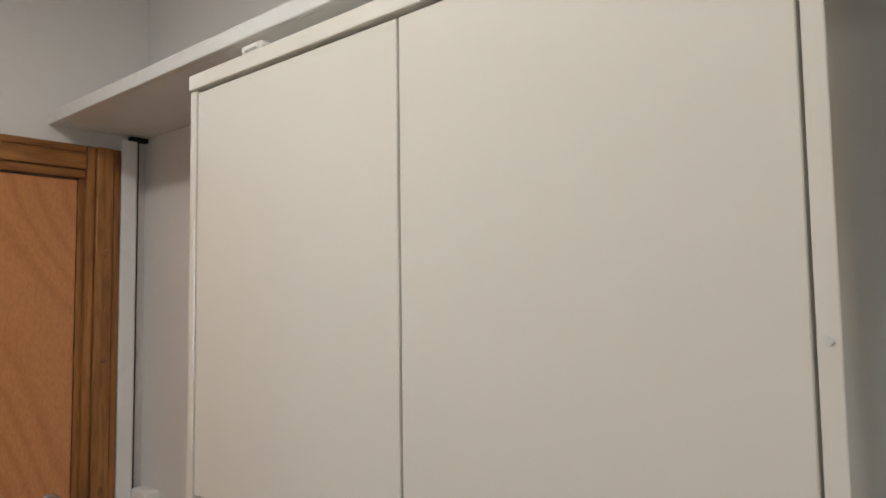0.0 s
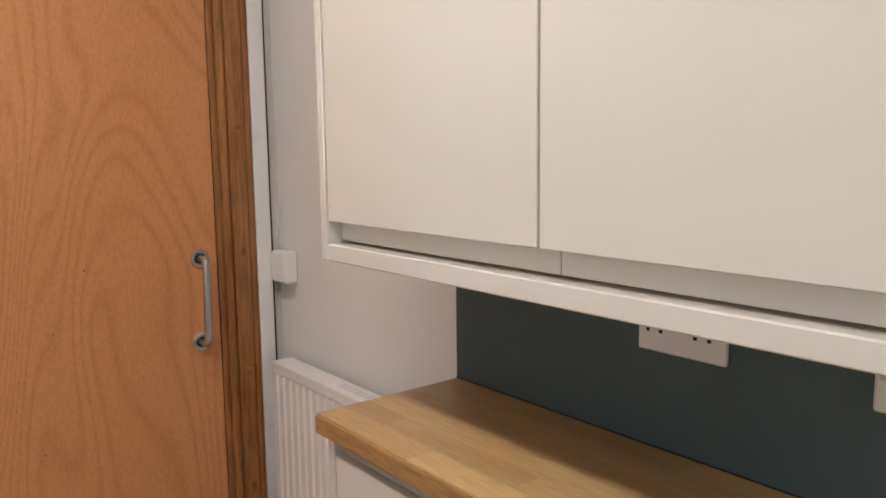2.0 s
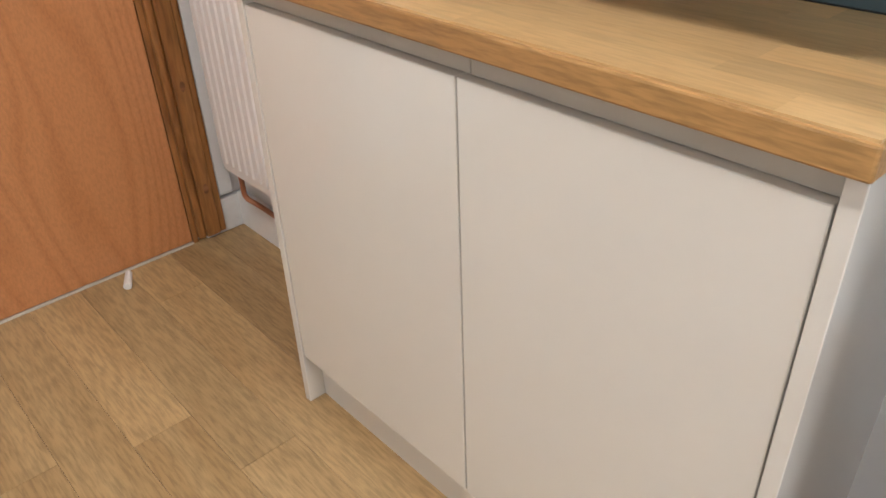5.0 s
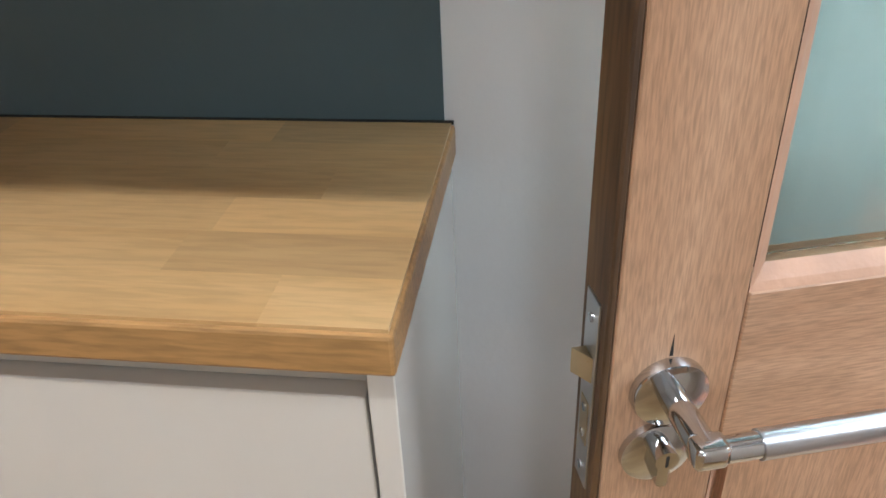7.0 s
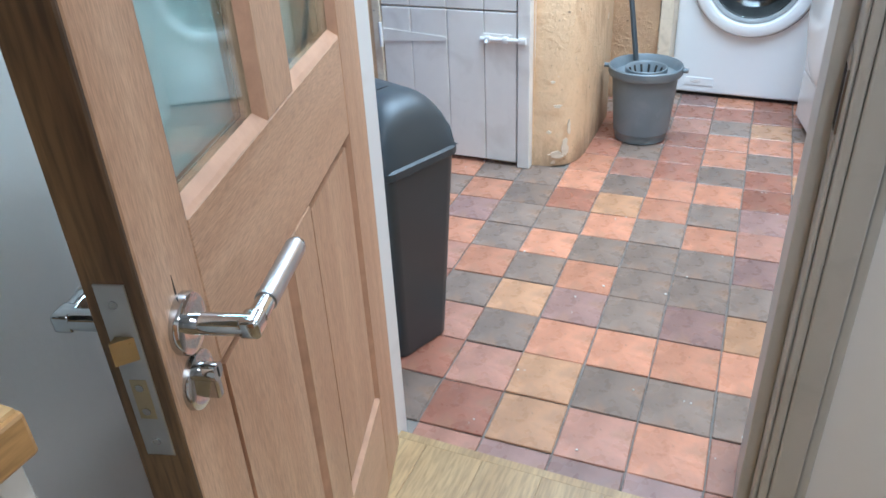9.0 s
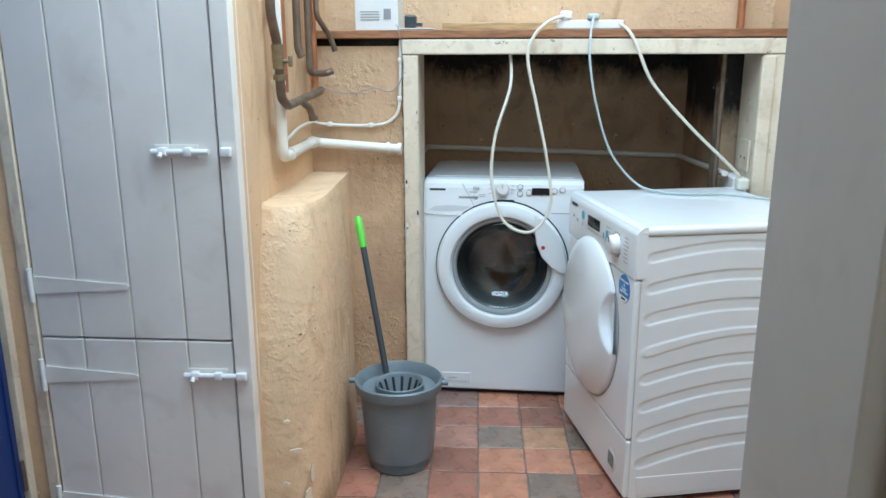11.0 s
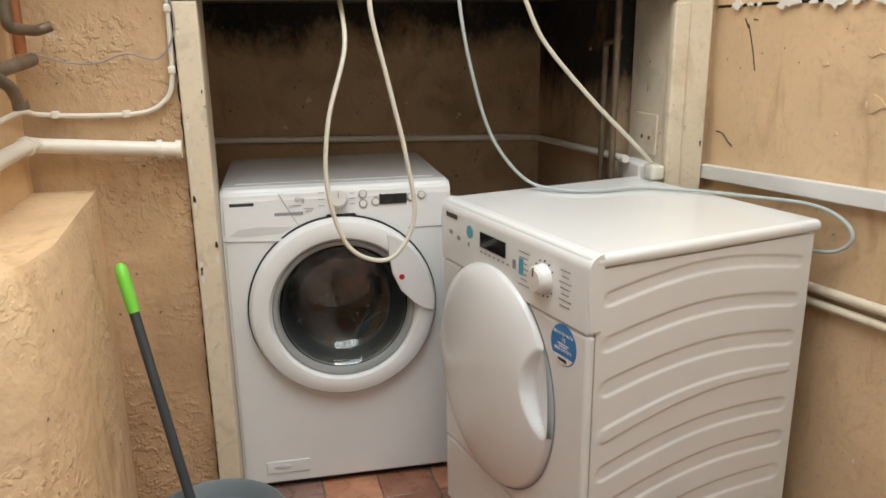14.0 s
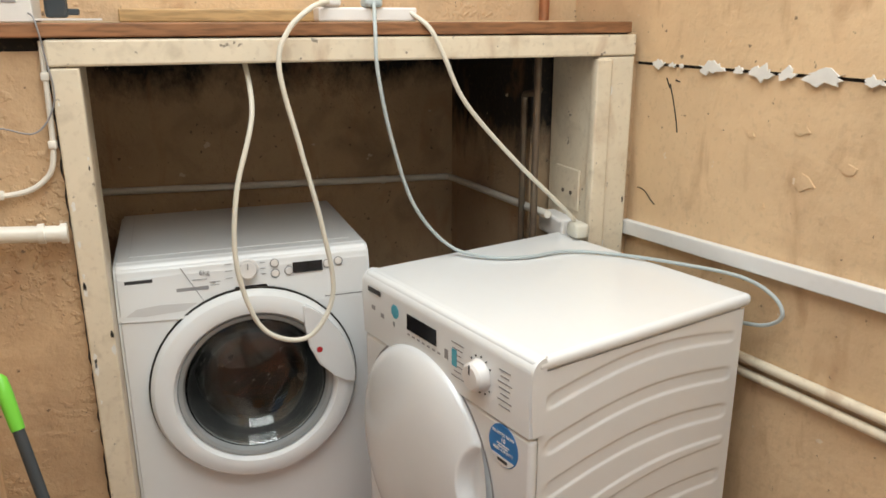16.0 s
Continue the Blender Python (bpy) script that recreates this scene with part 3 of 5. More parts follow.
bm = B(); cyl(bm, (1.0035, -0.3068, 1.508), (1.0035, -0.3082, 1.508), 0.004, seg=14)
part("screw_cap", bm, machine_grey, wc)

# plywood door with pull handle
fd = thing("door_1", "closed flush plywood door with orange-brown grain", "door", base=(-0.76, -0.56, 0), kind="structure")
bm = B(); box(bm, -0.79, -0.745, -0.942, -0.182, 0.008, 1.868, 0.002, 1); part("door_leaf", bm, hardboard, fd)
part("pull_handle", elbow(B(), [(-0.744, -0.228, 1.092), (-0.700, -0.228, 1.092), (-0.700, -0.234, 0.878), (-0.744, -0.234, 0.878)], 0.0085, 14, 0.018), satin, fd, "satin steel pull handle")
for z, y in ((1.092, -0.228), (0.878, -0.234)):
    bm = B(); lathe(bm, [(0.0, 0.0035), (0.012, 0.0035), (0.013, 0.0015), (0.015, 0.005), (0.021, 0.006), (0.0235, 0.003), (0.0235, 0)], 28, pose(-0.745, y, z, 0, 90, 0)); part("rose", bm, satin, fd)
    bm = B(); cyl(bm, (-0.7445, y, z), (-0.7405, y, z), 0.0125, seg=20); part("rose_recess", bm, dark_gap, fd)
for y, z, r in ((-0.61, 0.674, 0.0035), (-0.50, 1.09, 0.003), (-0.575, 0.95, 0.003), (-0.66, 0.79, 0.002)):
    bm = B(); cyl(bm, (-0.7452, y, z), (-0.7446, y, z), r, seg=10); part("knot", bm, pine, fd)
ar = thing("door_frame_1", "knotty brown stained pine door frame", "door frame", base=(-0.74, -0.56, 0), kind="structure")
for y0, y1 in ((-0.165, -0.142), (-0.142, -0.098), (-0.098, -0.078)):
    bm = B(); box(bm, -0.76, {-0.165: -0.733, -0.142: -0.727, -0.098: -0.732}[y0], y0 + 0.0006, y1 - 0.0006, 0.01, 1.956, 0.004, 2); part("upright_moulding", bm, pine, ar)
for z0, z1, d in ((1.872, 1.894, -0.733), (1.894, 1.936, -0.727), (1.936, 1.956, -0.732)):
    bm = B(); box(bm, -0.76, d, -1.03, -0.167, z0 + 0.0006, z1 - 0.0006, 0.004, 2); part("head_moulding", bm, pine_y, ar)
bm = B(); box(bm, -0.80, -0.735, -1.03, -0.945, 0.01, 1.872, 0.004, 2); part("upright", bm, pine, ar)
bm = B(); box(bm, -0.80, -0.745, -0.180, -0.1655, 0.0, 1.872); part("lining", bm, pine, ar)
for z, r in ((1.69, 0.008), (1.42, 0.010), (1.10, 0.008), (0.79, 0.013), (0.46, 0.009), (0.16, 0.010)):
    bm = B(); lathe(bm, [(0.0, 0.0006), (r, 0.0004), (r, -0.0005)], 14, pose(-0.7272, -0.118 + 0.4 * (r - 0.008), z, 0, 90, 0) @ Matrix.Diagonal((1.6, 0.8, 1, 1))); part("knot", bm, shelf_wood, ar)
bm = B(); box(bm, -0.77, -0.742, -0.945, -0.18, -0.002, 0.006, 0.002, 1)
solo("threshold_strip", bm, rail_cream_shaded, "thin pale strip under the closed door", "threshold")
bm = B(); cyl(bm, (-0.715, -0.385, 0.012), (-0.655, -0.415, 0.010), 0.009, 0.011, seg=14); bmesh.ops.bevel(bm, geom=[e for e in bm.edges if len(e.link_faces) == 2 and e.calc_face_angle(0) > 1], offset=0.002, segments=2, affect="EDGES")
solo("door_stop", bm, plastic_white, "small white plastic peg lying on the floor by the door", "door stop")

# trunking, connection box, radiator, skirting
ct = thing("cable_trunking", "upright white cable trunking in the corner", "trunking", base=(-0.75, -0.05, 0.12))
bm = B(); box(bm, -0.76, -0.7375, -0.0755, -0.033, 0.12, 1.985, 0.002, 1); part("channel", bm, trim_white, ct)
bm = B(); box(bm, -0.7372, -0.7335, -0.0765, -0.036, 0.12, 1.985, 0.0012, 1); part("cover", bm, trim_white, ct)
bm = B(); box(bm, -0.7378, -0.7345, -0.0325, -0.0305, 0.30, 1.985); part("cable", bm, dark_gap, ct, "thin dark cable beside the trunking")
bm = B(); box(bm, -0.757, -0.738, -0.05, -0.004, 1.987, 1.998)
solo("cable_hole", bm, dark_gap, "dark hole above the trunking under the shelf", "hole")
jb = thing("connection_box", "white plastic cable connection box on the wall", "connection box", base=(-0.695, 0, 1.012))
bm = B(); box(bm, -0.735, -0.655, -0.036, 0, 1.013, 1.097, 0.006, 3); part("body", bm, plastic_white, jb)
bm = B(); box(bm, -0.731, -0.659, -0.0395, -0.036, 1.017, 1.093, 0.003, 2); part("lid", bm, plastic_white, jb)
for dz in (-0.022, 0.022):
    bm = B(); cyl(bm, (-0.7, -0.0392, 1.055 + dz), (-0.7, -0.0402, 1.055 + dz), 0.003, seg=10); part("screw", bm, machine_grey, jb)
rd = thing("radiator", "white fluted panel radiator on the wall", "radiator", base=(-0.36, -0.05, 0.235))
bm = B()
nfl = 17
xs = []
for k in range(nfl):
    c = -0.655 + (k + 0.5) * 0.0345
    xs += [(c - 0.0165, -0.080), (c - 0.0105, -0.0875), (c + 0.0105, -0.0875), (c + 0.0165, -0.080)]
xs = [(-0.657, -0.080)] + xs + [(-0.066, -0.080)]
for z0, z1, f in ((0.262, 0.79, 1.0),):
    lo = [bm.verts.new((x, y, z0)) for x, y in xs]; hi = [bm.verts.new((x, y, z1)) for x, y in xs]
    for k in range(len(xs) - 1):
        bm.faces.new((lo[k], lo[k + 1], hi[k + 1], hi[k]))
box(bm, -0.657, -0.066, -0.082, -0.076, 0.235, 0.264, 0.002, 1)
box(bm, -0.657, -0.066, -0.082, -0.076, 0.788, 0.812, 0.002, 1)
part("front_panel", bm, plastic_white, rd)
bm = B(); box(bm, -0.657, -0.066, -0.076, -0.03, 0.24, 0.806); part("back_panel", bm, plastic_white, rd)
bm = B(); box(bm, -0.660, -0.063, -0.084, -0.026, 0.8065, 0.818, 0.002, 1); part("top_grille", bm, plastic_white, rd)
for k in range(9):
    bm = B(); box(bm, -0.36 + k * 0.022, -0.345 + k * 0.022, -0.066, -0.044, 0.8178, 0.8184); part("slot", bm, machine_grey, rd)
bm = B(); elbow(bm, [(-0.635, -0.05, 0.24), (-0.635, -0.05, 0.14), (-0.60, -0.03, 0.122), (0.015, -0.03, 0.118)], 0.0075, 10, 0.02)
solo("radiator_pipe", bm, copper, "thin tarnished copper radiator pipe above the skirting", "pipe")
bm = B(); cyl(bm, (-0.636, -0.05, 0.215), (-0.636, -0.05, 0.245), 0.011, seg=12)
part("valve", bm, satin, rd)
bm = B(); box(bm, -0.742, 0.017, -0.022, 0, 0, 0.112, 0.004, 2); box(bm, -0.760, -0.738, -0.14, -0.0, 0, 0.105, 0.004, 2)
solo("baseboard", bm, trim_white, "white painted skirting board with chipped edges", "skirting board", kind="structure")
bm = B(); box(bm, 0.979, 1.86, -0.02, 0, 0, 0.11, 0.004, 2)
solo("baseboard_2", bm, trim_white, "white painted skirting board behind the open door", "skirting board", kind="structure")

# unseen batten lamp of the kitchen, invented as a light source
cl = thing("ceiling_lamp", "unseen batten ceiling lamp added to light the kitchen", "ceiling lamp", base=(0.45, -1.0, 2.5))
bm = B(); box(bm, -0.17, 1.07, -1.06, -0.94, 2.455, 2.5, 0.006, 2); part("body", bm, plastic_white, cl)
lamp_shade = mat("glowing_diffuser", (0.8, 0.76, 0.7), 0.4, emit=(1.0, 0.95, 0.88, 15.0))
bm = B(); box(bm, -0.16, 1.06, -1.055, -0.945, 2.424, 2.4545, 0.012, 3); part("diffuser", bm, lamp_shade, cl)
for x0, x1 in ((-0.176, -0.161), (1.061, 1.076)):
    bm = B(); box(bm, x0, x1, -1.062, -0.938, 2.42, 2.5, 0.004, 2); part("end_cap", bm, plastic_white, cl)

# ---- doorway between kitchen and utility room ----
df = thing("door_frame_2", "white and greyish painted door frame with chipped edges, latch side darkened for shade", "door frame", base=(1.95, -0.4, 0), kind="structure")
bm = B(); box(bm, 1.834, 1.897, -0.058, -0.0355, FZ, 2.03, 0.003, 2); part("hinge_jamb", bm, trim_white, df)
bm = B(); box(bm, 1.84, 2.064, -0.80, -0.766, FZ, 2.03, 0.003, 2); part("latch_jamb", bm, shaded_frame, df)
bm = B(); box(bm, 1.885, 2.066, -0.766, -0.744, FZ, 2.03, 0.002, 2); part("stop", bm, shaded_frame, df)
bm = B(); box(bm, 1.84, 2.064, -0.766, -0.080, 2.0, 2.03, 0.003, 2); part("head", bm, shaded_frame, df)
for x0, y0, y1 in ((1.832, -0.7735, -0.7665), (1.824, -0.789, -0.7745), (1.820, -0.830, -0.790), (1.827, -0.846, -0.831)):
    bm = B(); box(bm, x0, 1.840, y0, y1, 0.0, 2.08, 0.0035, 3); part("architrave_bead", bm, shaded_frame, df)
bm = B(); box(bm, 1.842, 1.884, -0.7665, -0.7640, 0.752, 0.900, 0.001, 1); part("strike_plate", bm, satin, df, "dull steel strike plate")
bm = B(); box(bm, 1.850, 1.878, -0.7642, -0.7630, 0.79, 0.875); part("strike_hole", bm, dark_gap, df)
bm = B(); box(bm, 1.834, 1.8455, -0.7668, -0.7640, 0.79, 0.875, 0.001, 1); part("strike_lip", bm, old_pipe, df)
for z in (0.762, 0.889):
    bm = B(); cyl(bm, (1.863, -0.7642, z), (1.863, -0.7632, z), 0.0035, seg=10); part("screw", bm, satin, df)
bm = B(); box(bm, 1.848, 1.868, -0.79, -0.04, -0.003, 0.0005, 0.0005, 1)
solo("floor_edge", bm, floor_wood, "worn oak board end at the doorway", "threshold")

# glazed panel door, standing open
DM = Matrix.Translation((1.860, -0.063, 0)) @ pose(0, 0, 0, 0, 0, 196.7)
gd = thing("door_2", "open hardwood panelled door with glazed upper half", "door", m=DM, kind="structure")
T = 0.044
def db(name, x0, x1, z0, z1, material, y0=-T, y1=0.0, bev=0.0015, label=""):
    bm = B(); box(bm, x0, x1, y0, y1, z0, z1, bev, 1)
    return part(name, bm, material, gd, label)
HX, LX = 0.035, 0.777      # hinge edge and latch edge of the leaf
OPENINGS = ((0.152, 0.382), (0.475, 0.692))
db("latch_stile", 0.692, LX, 0.006, 1.98, hard_z)
db("edge_lipping", LX + 0.0005, 0.783, 0.006, 1.98, hard_edge)
db("hinge_stile", HX, 0.152, 0.006, 1.98, hard_z)
db("top_rail", 0.1525, 0.6915, 1.87, 1.98, hard_x)
db("lock_rail", 0.1525, 0.6915, 0.762, 0.908, hard_x)
db("bottom_rail", 0.1525, 0.6915, 0.006, 0.236, hard_x)
db("glazing_bar", 0.3825, 0.4745, 0.9085, 1.8695, hard_z)
db("panel_muntin", 0.3825, 0.4745, 0.2365, 0.7615, hard_z)
def bead(x0, x1, z0, z1, w, proud, name):
    """A sloping moulding round an opening, on the room side and on the back."""
    for side in (0, 1):
        bm = B()
        ya, yb = ((-0.0005, -0.0005 - proud) if side == 0 else (-T + 0.0005, -T + 0.0005 + proud))
        o = [(x0, z0), (x1, z0), (x1, z1), (x0, z1)]
        i = [(x0 + w, z0 + w), (x1 - w, z0 + w), (x1 - w, z1 - w), (x0 + w, z1 - w)]
        mdl = [(x0 + w * 0.35, z0 + w * 0.35), (x1 - w * 0.35, z0 + w * 0.35), (x1 - w * 0.35, z1 - w * 0.35), (x0 + w * 0.35, z1 - w * 0.35)]
        ro = [bm.verts.new((x, ya, z)) for x, z in o]; rm = [bm.verts.new((x, ya + (yb - ya) * 0.3, z)) for x, z in mdl]; ri = [bm.verts.new((x, yb, z)) for x, z in i]
        for p, q in ((ro, rm), (rm, ri)):
            for k in range(4):
                bm.faces.new((p[k], p[(k + 1) % 4], q[(k + 1) % 4], q[k]))
        part(name, bm, hard_bead, gd, smooth=0)
for x0, x1 in OPENINGS:
    bead(x0, x1, 0.908, 1.87, 0.014, 0.011, "glazing_bead")
    for y0 in (-0.016, -0.032):
        bm = B(); box(bm, x0 + 0.009, x1 - 0.009, y0, y0 + 0.004, 0.917, 1.861)
        pn = part("pane", bm, glass, gd, "clear glass pane"); pn.visible_shadow = False
    bead(x0, x1, 0.236, 0.762, 0.015, 0.016, "panel_moulding")
    bm = B(); box(bm, x0 + 0.011, x1 - 0.011, -0.030, -0.016, 0.247, 0.751)
    part("panel_field", bm, hard_z, gd)
    bm = B()
    prism(bm, [(x0 + 0.016, 0.252), (x1 - 0.016, 0.252), (x1 - 0.016, 0.746), (x0 + 0.016, 0.746)], Matrix(((1, 0, 0, 0), (0, 0, -1, -0.0158), (0, 1, 0, 0), (0, 0, 0, 1))), -0.0006)
    top = [f for f in bm.faces if f.calc_center_median().y > -0.0154]
    bmesh.ops.inset_region(bm, faces=top, thickness=0.036)
    for f in top:
        for v in f.verts:
            v.co.y = -0.005
    part("raised_panel", bm, hard_z, gd, smooth=0)
# lever handles, cylinder roses, lock plate
def lever(side):
    s, y0 = (1, 0.0) if side else (-1, -T)
    P = lambda x, y, z: (x, y0 + s * y, z)
    bm = B(); lathe(bm, [(0.0, 0.009), (0.018, 0.0095), (0.0255, 0.008), (0.0265, 0.005), (0.0265, 0.0)], 36, Matrix.Translation((0.7370, y0, 0.838)) @ pose(0, 0, 0, -90 * s)); part("rose", bm, chrome, gd, "round chrome rose")
    bm = B(); cyl(bm, P(0.7370, 0.005, 0.838), P(0.7370, 0.058, 0.838), 0.0095, seg=24)
    box(bm, 0.7240, 0.7465, *sorted((y0 + s * 0.048, y0 + s * 0.066)), 0.829, 0.847, 0.004, 3); part("lever_neck", bm, chrome, gd)
    bm = B(); cyl(bm, P(0.7260, 0.058, 0.838), P(0.7040, 0.058, 0.838), 0.0085, seg=24); part("lever_collar", bm, chrome, gd)
    bm = B(); cyl(bm, P(0.7040, 0.058, 0.838), P(0.6140, 0.058, 0.838), 0.0098, seg=24); part("lever_grip", bm, satin, gd, "brushed steel lever grip")
    bm = B(); cyl(bm, P(0.6145, 0.058, 0.838), P(0.6100, 0.058, 0.838), 0.0094, 0.0088, seg=24); part("lever_cap", bm, chrome, gd)
    bm = B(); lathe(bm, [(0.0, 0.006), (0.02, 0.0065), (0.0255, 0.005), (0.0262, 0.0)], 36, Matrix.Translation((0.7400, y0, 0.782)) @ pose(0, 0, 0, -90 * s)); part("cylinder_rose", bm, chrome, gd)
    bm = B(); cyl(bm, P(0.7400, 0.004, 0.791), P(0.7400, 0.021, 0.791), 0.0085, seg=20); box(bm, 0.7355, 0.7445, *sorted((y0 + s * 0.004, y0 + s * 0.020)), 0.764, 0.786, 0.002, 1); part("lock_cylinder", bm, chrome, gd)
    bm = B(); box(bm, 0.7390, 0.7410, *sorted((y0 + s * 0.0205, y0 + s * 0.0214)), 0.786, 0.796); part("keyhole", bm, dark_gap, gd)
lever(True); lever(False)
bm = B(); box(bm, 0.7828, 0.7845, -0.034, -0.010, 0.738, 0.905, 0.0005, 1); part("lock_plate", bm, satin, gd, "steel lock forend plate")
bm = B(); prism(bm, [(-0.029, 0.0), (-0.014, 0.0), (-0.029, 0.010)], Matrix(((0, 1, 0, 0.7845), (1, 0, 0, 0), (0, 0, 1, 0.838), (0, 0, 0, 1))), 0.021); part("latch_bolt", bm, brass, gd, "brass latch bolt")
bm = B(); box(bm, 0.7845, 0.7852, -0.029, -0.015, 0.778, 0.818, 0.0003, 1); part("deadbolt_plate", bm, brass, gd)
for z in (0.753, 0.786, 0.810, 0.888):
    bm = B(); cyl(bm, (0.7842, -0.022, z), (0.7858, -0.022, z), 0.0035, seg=12); part("screw", bm, chrome, gd)
bm = B(); prism(bm, [(0.7365, 0.866), (0.739, 0.866), (0.7376, 0.884)], Matrix(((1, 0, 0, 0), (0, 0, -1, 0.0006), (0, 1, 0, 0), (0, 0, 0, 1))), 0.0004); part("scratch", bm, dark_gap, gd)

# ---- utility room ----
# washing machine alcove: frame, shelf
fr = thing("alcove_surround", "cream gloss painted timber frame round the alcove", "timber frame", base=(AX, -0.85, FZ))
bm = B(); box(bm, AX - 0.024, AX, -0.256, -0.203, FZ, 1.275, 0.004, 2); part("upright", bm, cream_trim, fr)
bm = B(); box(bm, AX - 0.024, AX, -1.515, -1.412, FZ, 1.275, 0.004, 2); part("upright", bm, cream_trim, fr)
bm = B(); box(bm, AX - 0.030, AX, -1.450, -1.405, FZ, 1.27, 0.005, 2); part("upright_bead", bm, cream_trim, fr)
bm = B(); box(bm, AX - 0.026, AX, -1.517, -0.200, 1.277, 1.328, 0.005, 2); part("head", bm, cream_trim, fr)
bm = B(); box(bm, AX, AX + 0.20, -0.256, -0.232, FZ, 1.30, 0.002, 1); part("lining", bm, cream_trim, fr)
bm = B(); box(bm, AX, AX + 0.20, -1.43, -1.412, FZ, 1.30, 0.002, 1); part("lining", bm, cream_trim, fr)
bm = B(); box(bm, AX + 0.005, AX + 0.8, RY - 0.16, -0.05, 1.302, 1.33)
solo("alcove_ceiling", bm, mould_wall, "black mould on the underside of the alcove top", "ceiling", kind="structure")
# solid black block set in the open gap, in place of its shade
bm = B(); box(bm, AX + 0.035, AX + 0.22, -0.198, 0.125, 1.3065, 1.3305)
solo("shelf_gap", bm, dark_gap, "black filler standing in for the shade in the gap under the shelf board", "gap", kind="structure")
sh = thing("alcove_shelf", "rough red-brown pine board shelf above the alcove", "shelf", base=(AX, -0.6, 1.33))
for x0, x1 in ((AX - 0.028, AX + 0.128), (AX + 0.1305, AX + 0.30)):
    bm = B(); box(bm, x0, x1, -1.50, 0.128, 1.331, 1.358, 0.003, 2); part("board", bm, shelf_wood, sh)
bm = B(); box(bm, AX + 0.06, AX + 0.30, -0.745, -0.335, 1.3585, 1.385, 0.003, 2)
solo("timber_offcut", bm, pale_wood, "pale pine offcut lying on the shelf", "timber board")

# washing machine
WM = Matrix.Translation((4.275, -0.555, FZ)) @ pose(0, 0, 0, 0, 0, -92)
wm = thing("washing_machine", "white front-loading washing machine in the alcove", "washing machine", m=WM)
bm = B(); prism(bm, [(0.0, 0.018), (0.0, 0.735), (0.0120, 0.832), (0.020, 0.849), (0.038, 0.858), (0.52, 0.858), (0.52, 0.018)], Matrix(((0, 0, 1, -0.2975), (1, 0, 0, 0), (0, 1, 0, 0), (0, 0, 0, 1))), 0.595)
bmesh.ops.bevel(bm, geom=[e for e in bm.edges], offset=0.007, segments=3, affect="EDGES", clamp_overlap=True)
shell = mesh_of("body", bm, machine_white, 40)
bm = B(); cyl(bm, (0, -0.05, 0.530), (0, 0.46, 0.530), 0.1705, seg=56)
bore = bpy.data.objects.new("bore", mesh_of("bore", bm, machine_white, 40))
solid = bpy.data.objects.new("solid", shell)
for o_ in (bore, solid):
    scene.collection.objects.link(o_)
cut = solid.modifiers.new("cut", "BOOLEAN")
cut.object, cut.operation = bore, "DIFFERENCE"
bpy.context.view_layer.update()
cored = bpy.data.meshes.new_from_object(solid.evaluated_get(bpy.context.evaluated_depsgraph_get()))
for o_ in (solid, bore):
    bpy.data.objects.remove(o_)
bm = B(); bm.from_mesh(cored)
part("body", bm, machine_white, wm, smooth=40)
bm = B(); box(bm, -0.262, 0.262, 0.075, 0.50, 0.8585, 0.8605, 0.0008, 1); part("top_plate", bm, machine_white, wm)
bm = B(); box(bm, -0.27, 0.27, 0.02, 0.45, 0.0, 0.018); part("base", bm, dark_gap, wm)
FXZ = lambda x, z, y=0.0: (x, -y, z)
def disc(profile, x, z, seg=56, squash=1.0):
    bm = B(); lathe(bm, profile, seg, Matrix.Translation((x, 0, z)) @ pose(0, 0, 0, 90) @ Matrix.Diagonal((1, squash, 1, 1))); return bm
DZ = 0.530
part("door_gap", disc([(0.2515, -0.002), (0.2515, 0.003), (0.247, 0.003)], 0, DZ), dark_gap, wm)
part("door_ring", disc([(0.247, 0.0), (0.247, 0.018), (0.238, 0.032), (0.215, 0.040), (0.197, 0.036), (0.188, 0.020)], 0, DZ), machine_white, wm, "white door ring")
ring_grey = mat("smoky_grey_plastic", (0.30, 0.315, 0.32), 0.14, var=0.05, scale=10, coat=0.4)
part("inner_ring", disc([(0.188, 0.020), (0.186, 0.026), (0.176, 0.022), (0.171, 0.012), (0.168, 0.004)], 0, DZ), ring_grey, wm, "smoky grey inner door ring")
drum_metal = mat("drum_steel", (0.42, 0.415, 0.41), 0.26, metal=1.0, var=0.15, scale=12)
gasket = mat("dark_grey_rubber", (0.06, 0.06, 0.06), 0.5, var=0.15, scale=20)
part("gasket", disc([(0.1700, 0.004), (0.1690, -0.03), (0.158, -0.07), (0.150, -0.10), (0.156, -0.11), (0.1700, -0.115)], 0, DZ), gasket, wm, "dark grey rubber door seal")
part("drum", disc([(0.1695, -0.115), (0.1695, -0.40), (0.150, -0.425), (0.075, -0.435), (0.060, -0.433), (0.025, -0.431), (0.0, -0.431)], 0, DZ), drum_metal, wm, "perforated steel drum seen through the door", smooth=40)
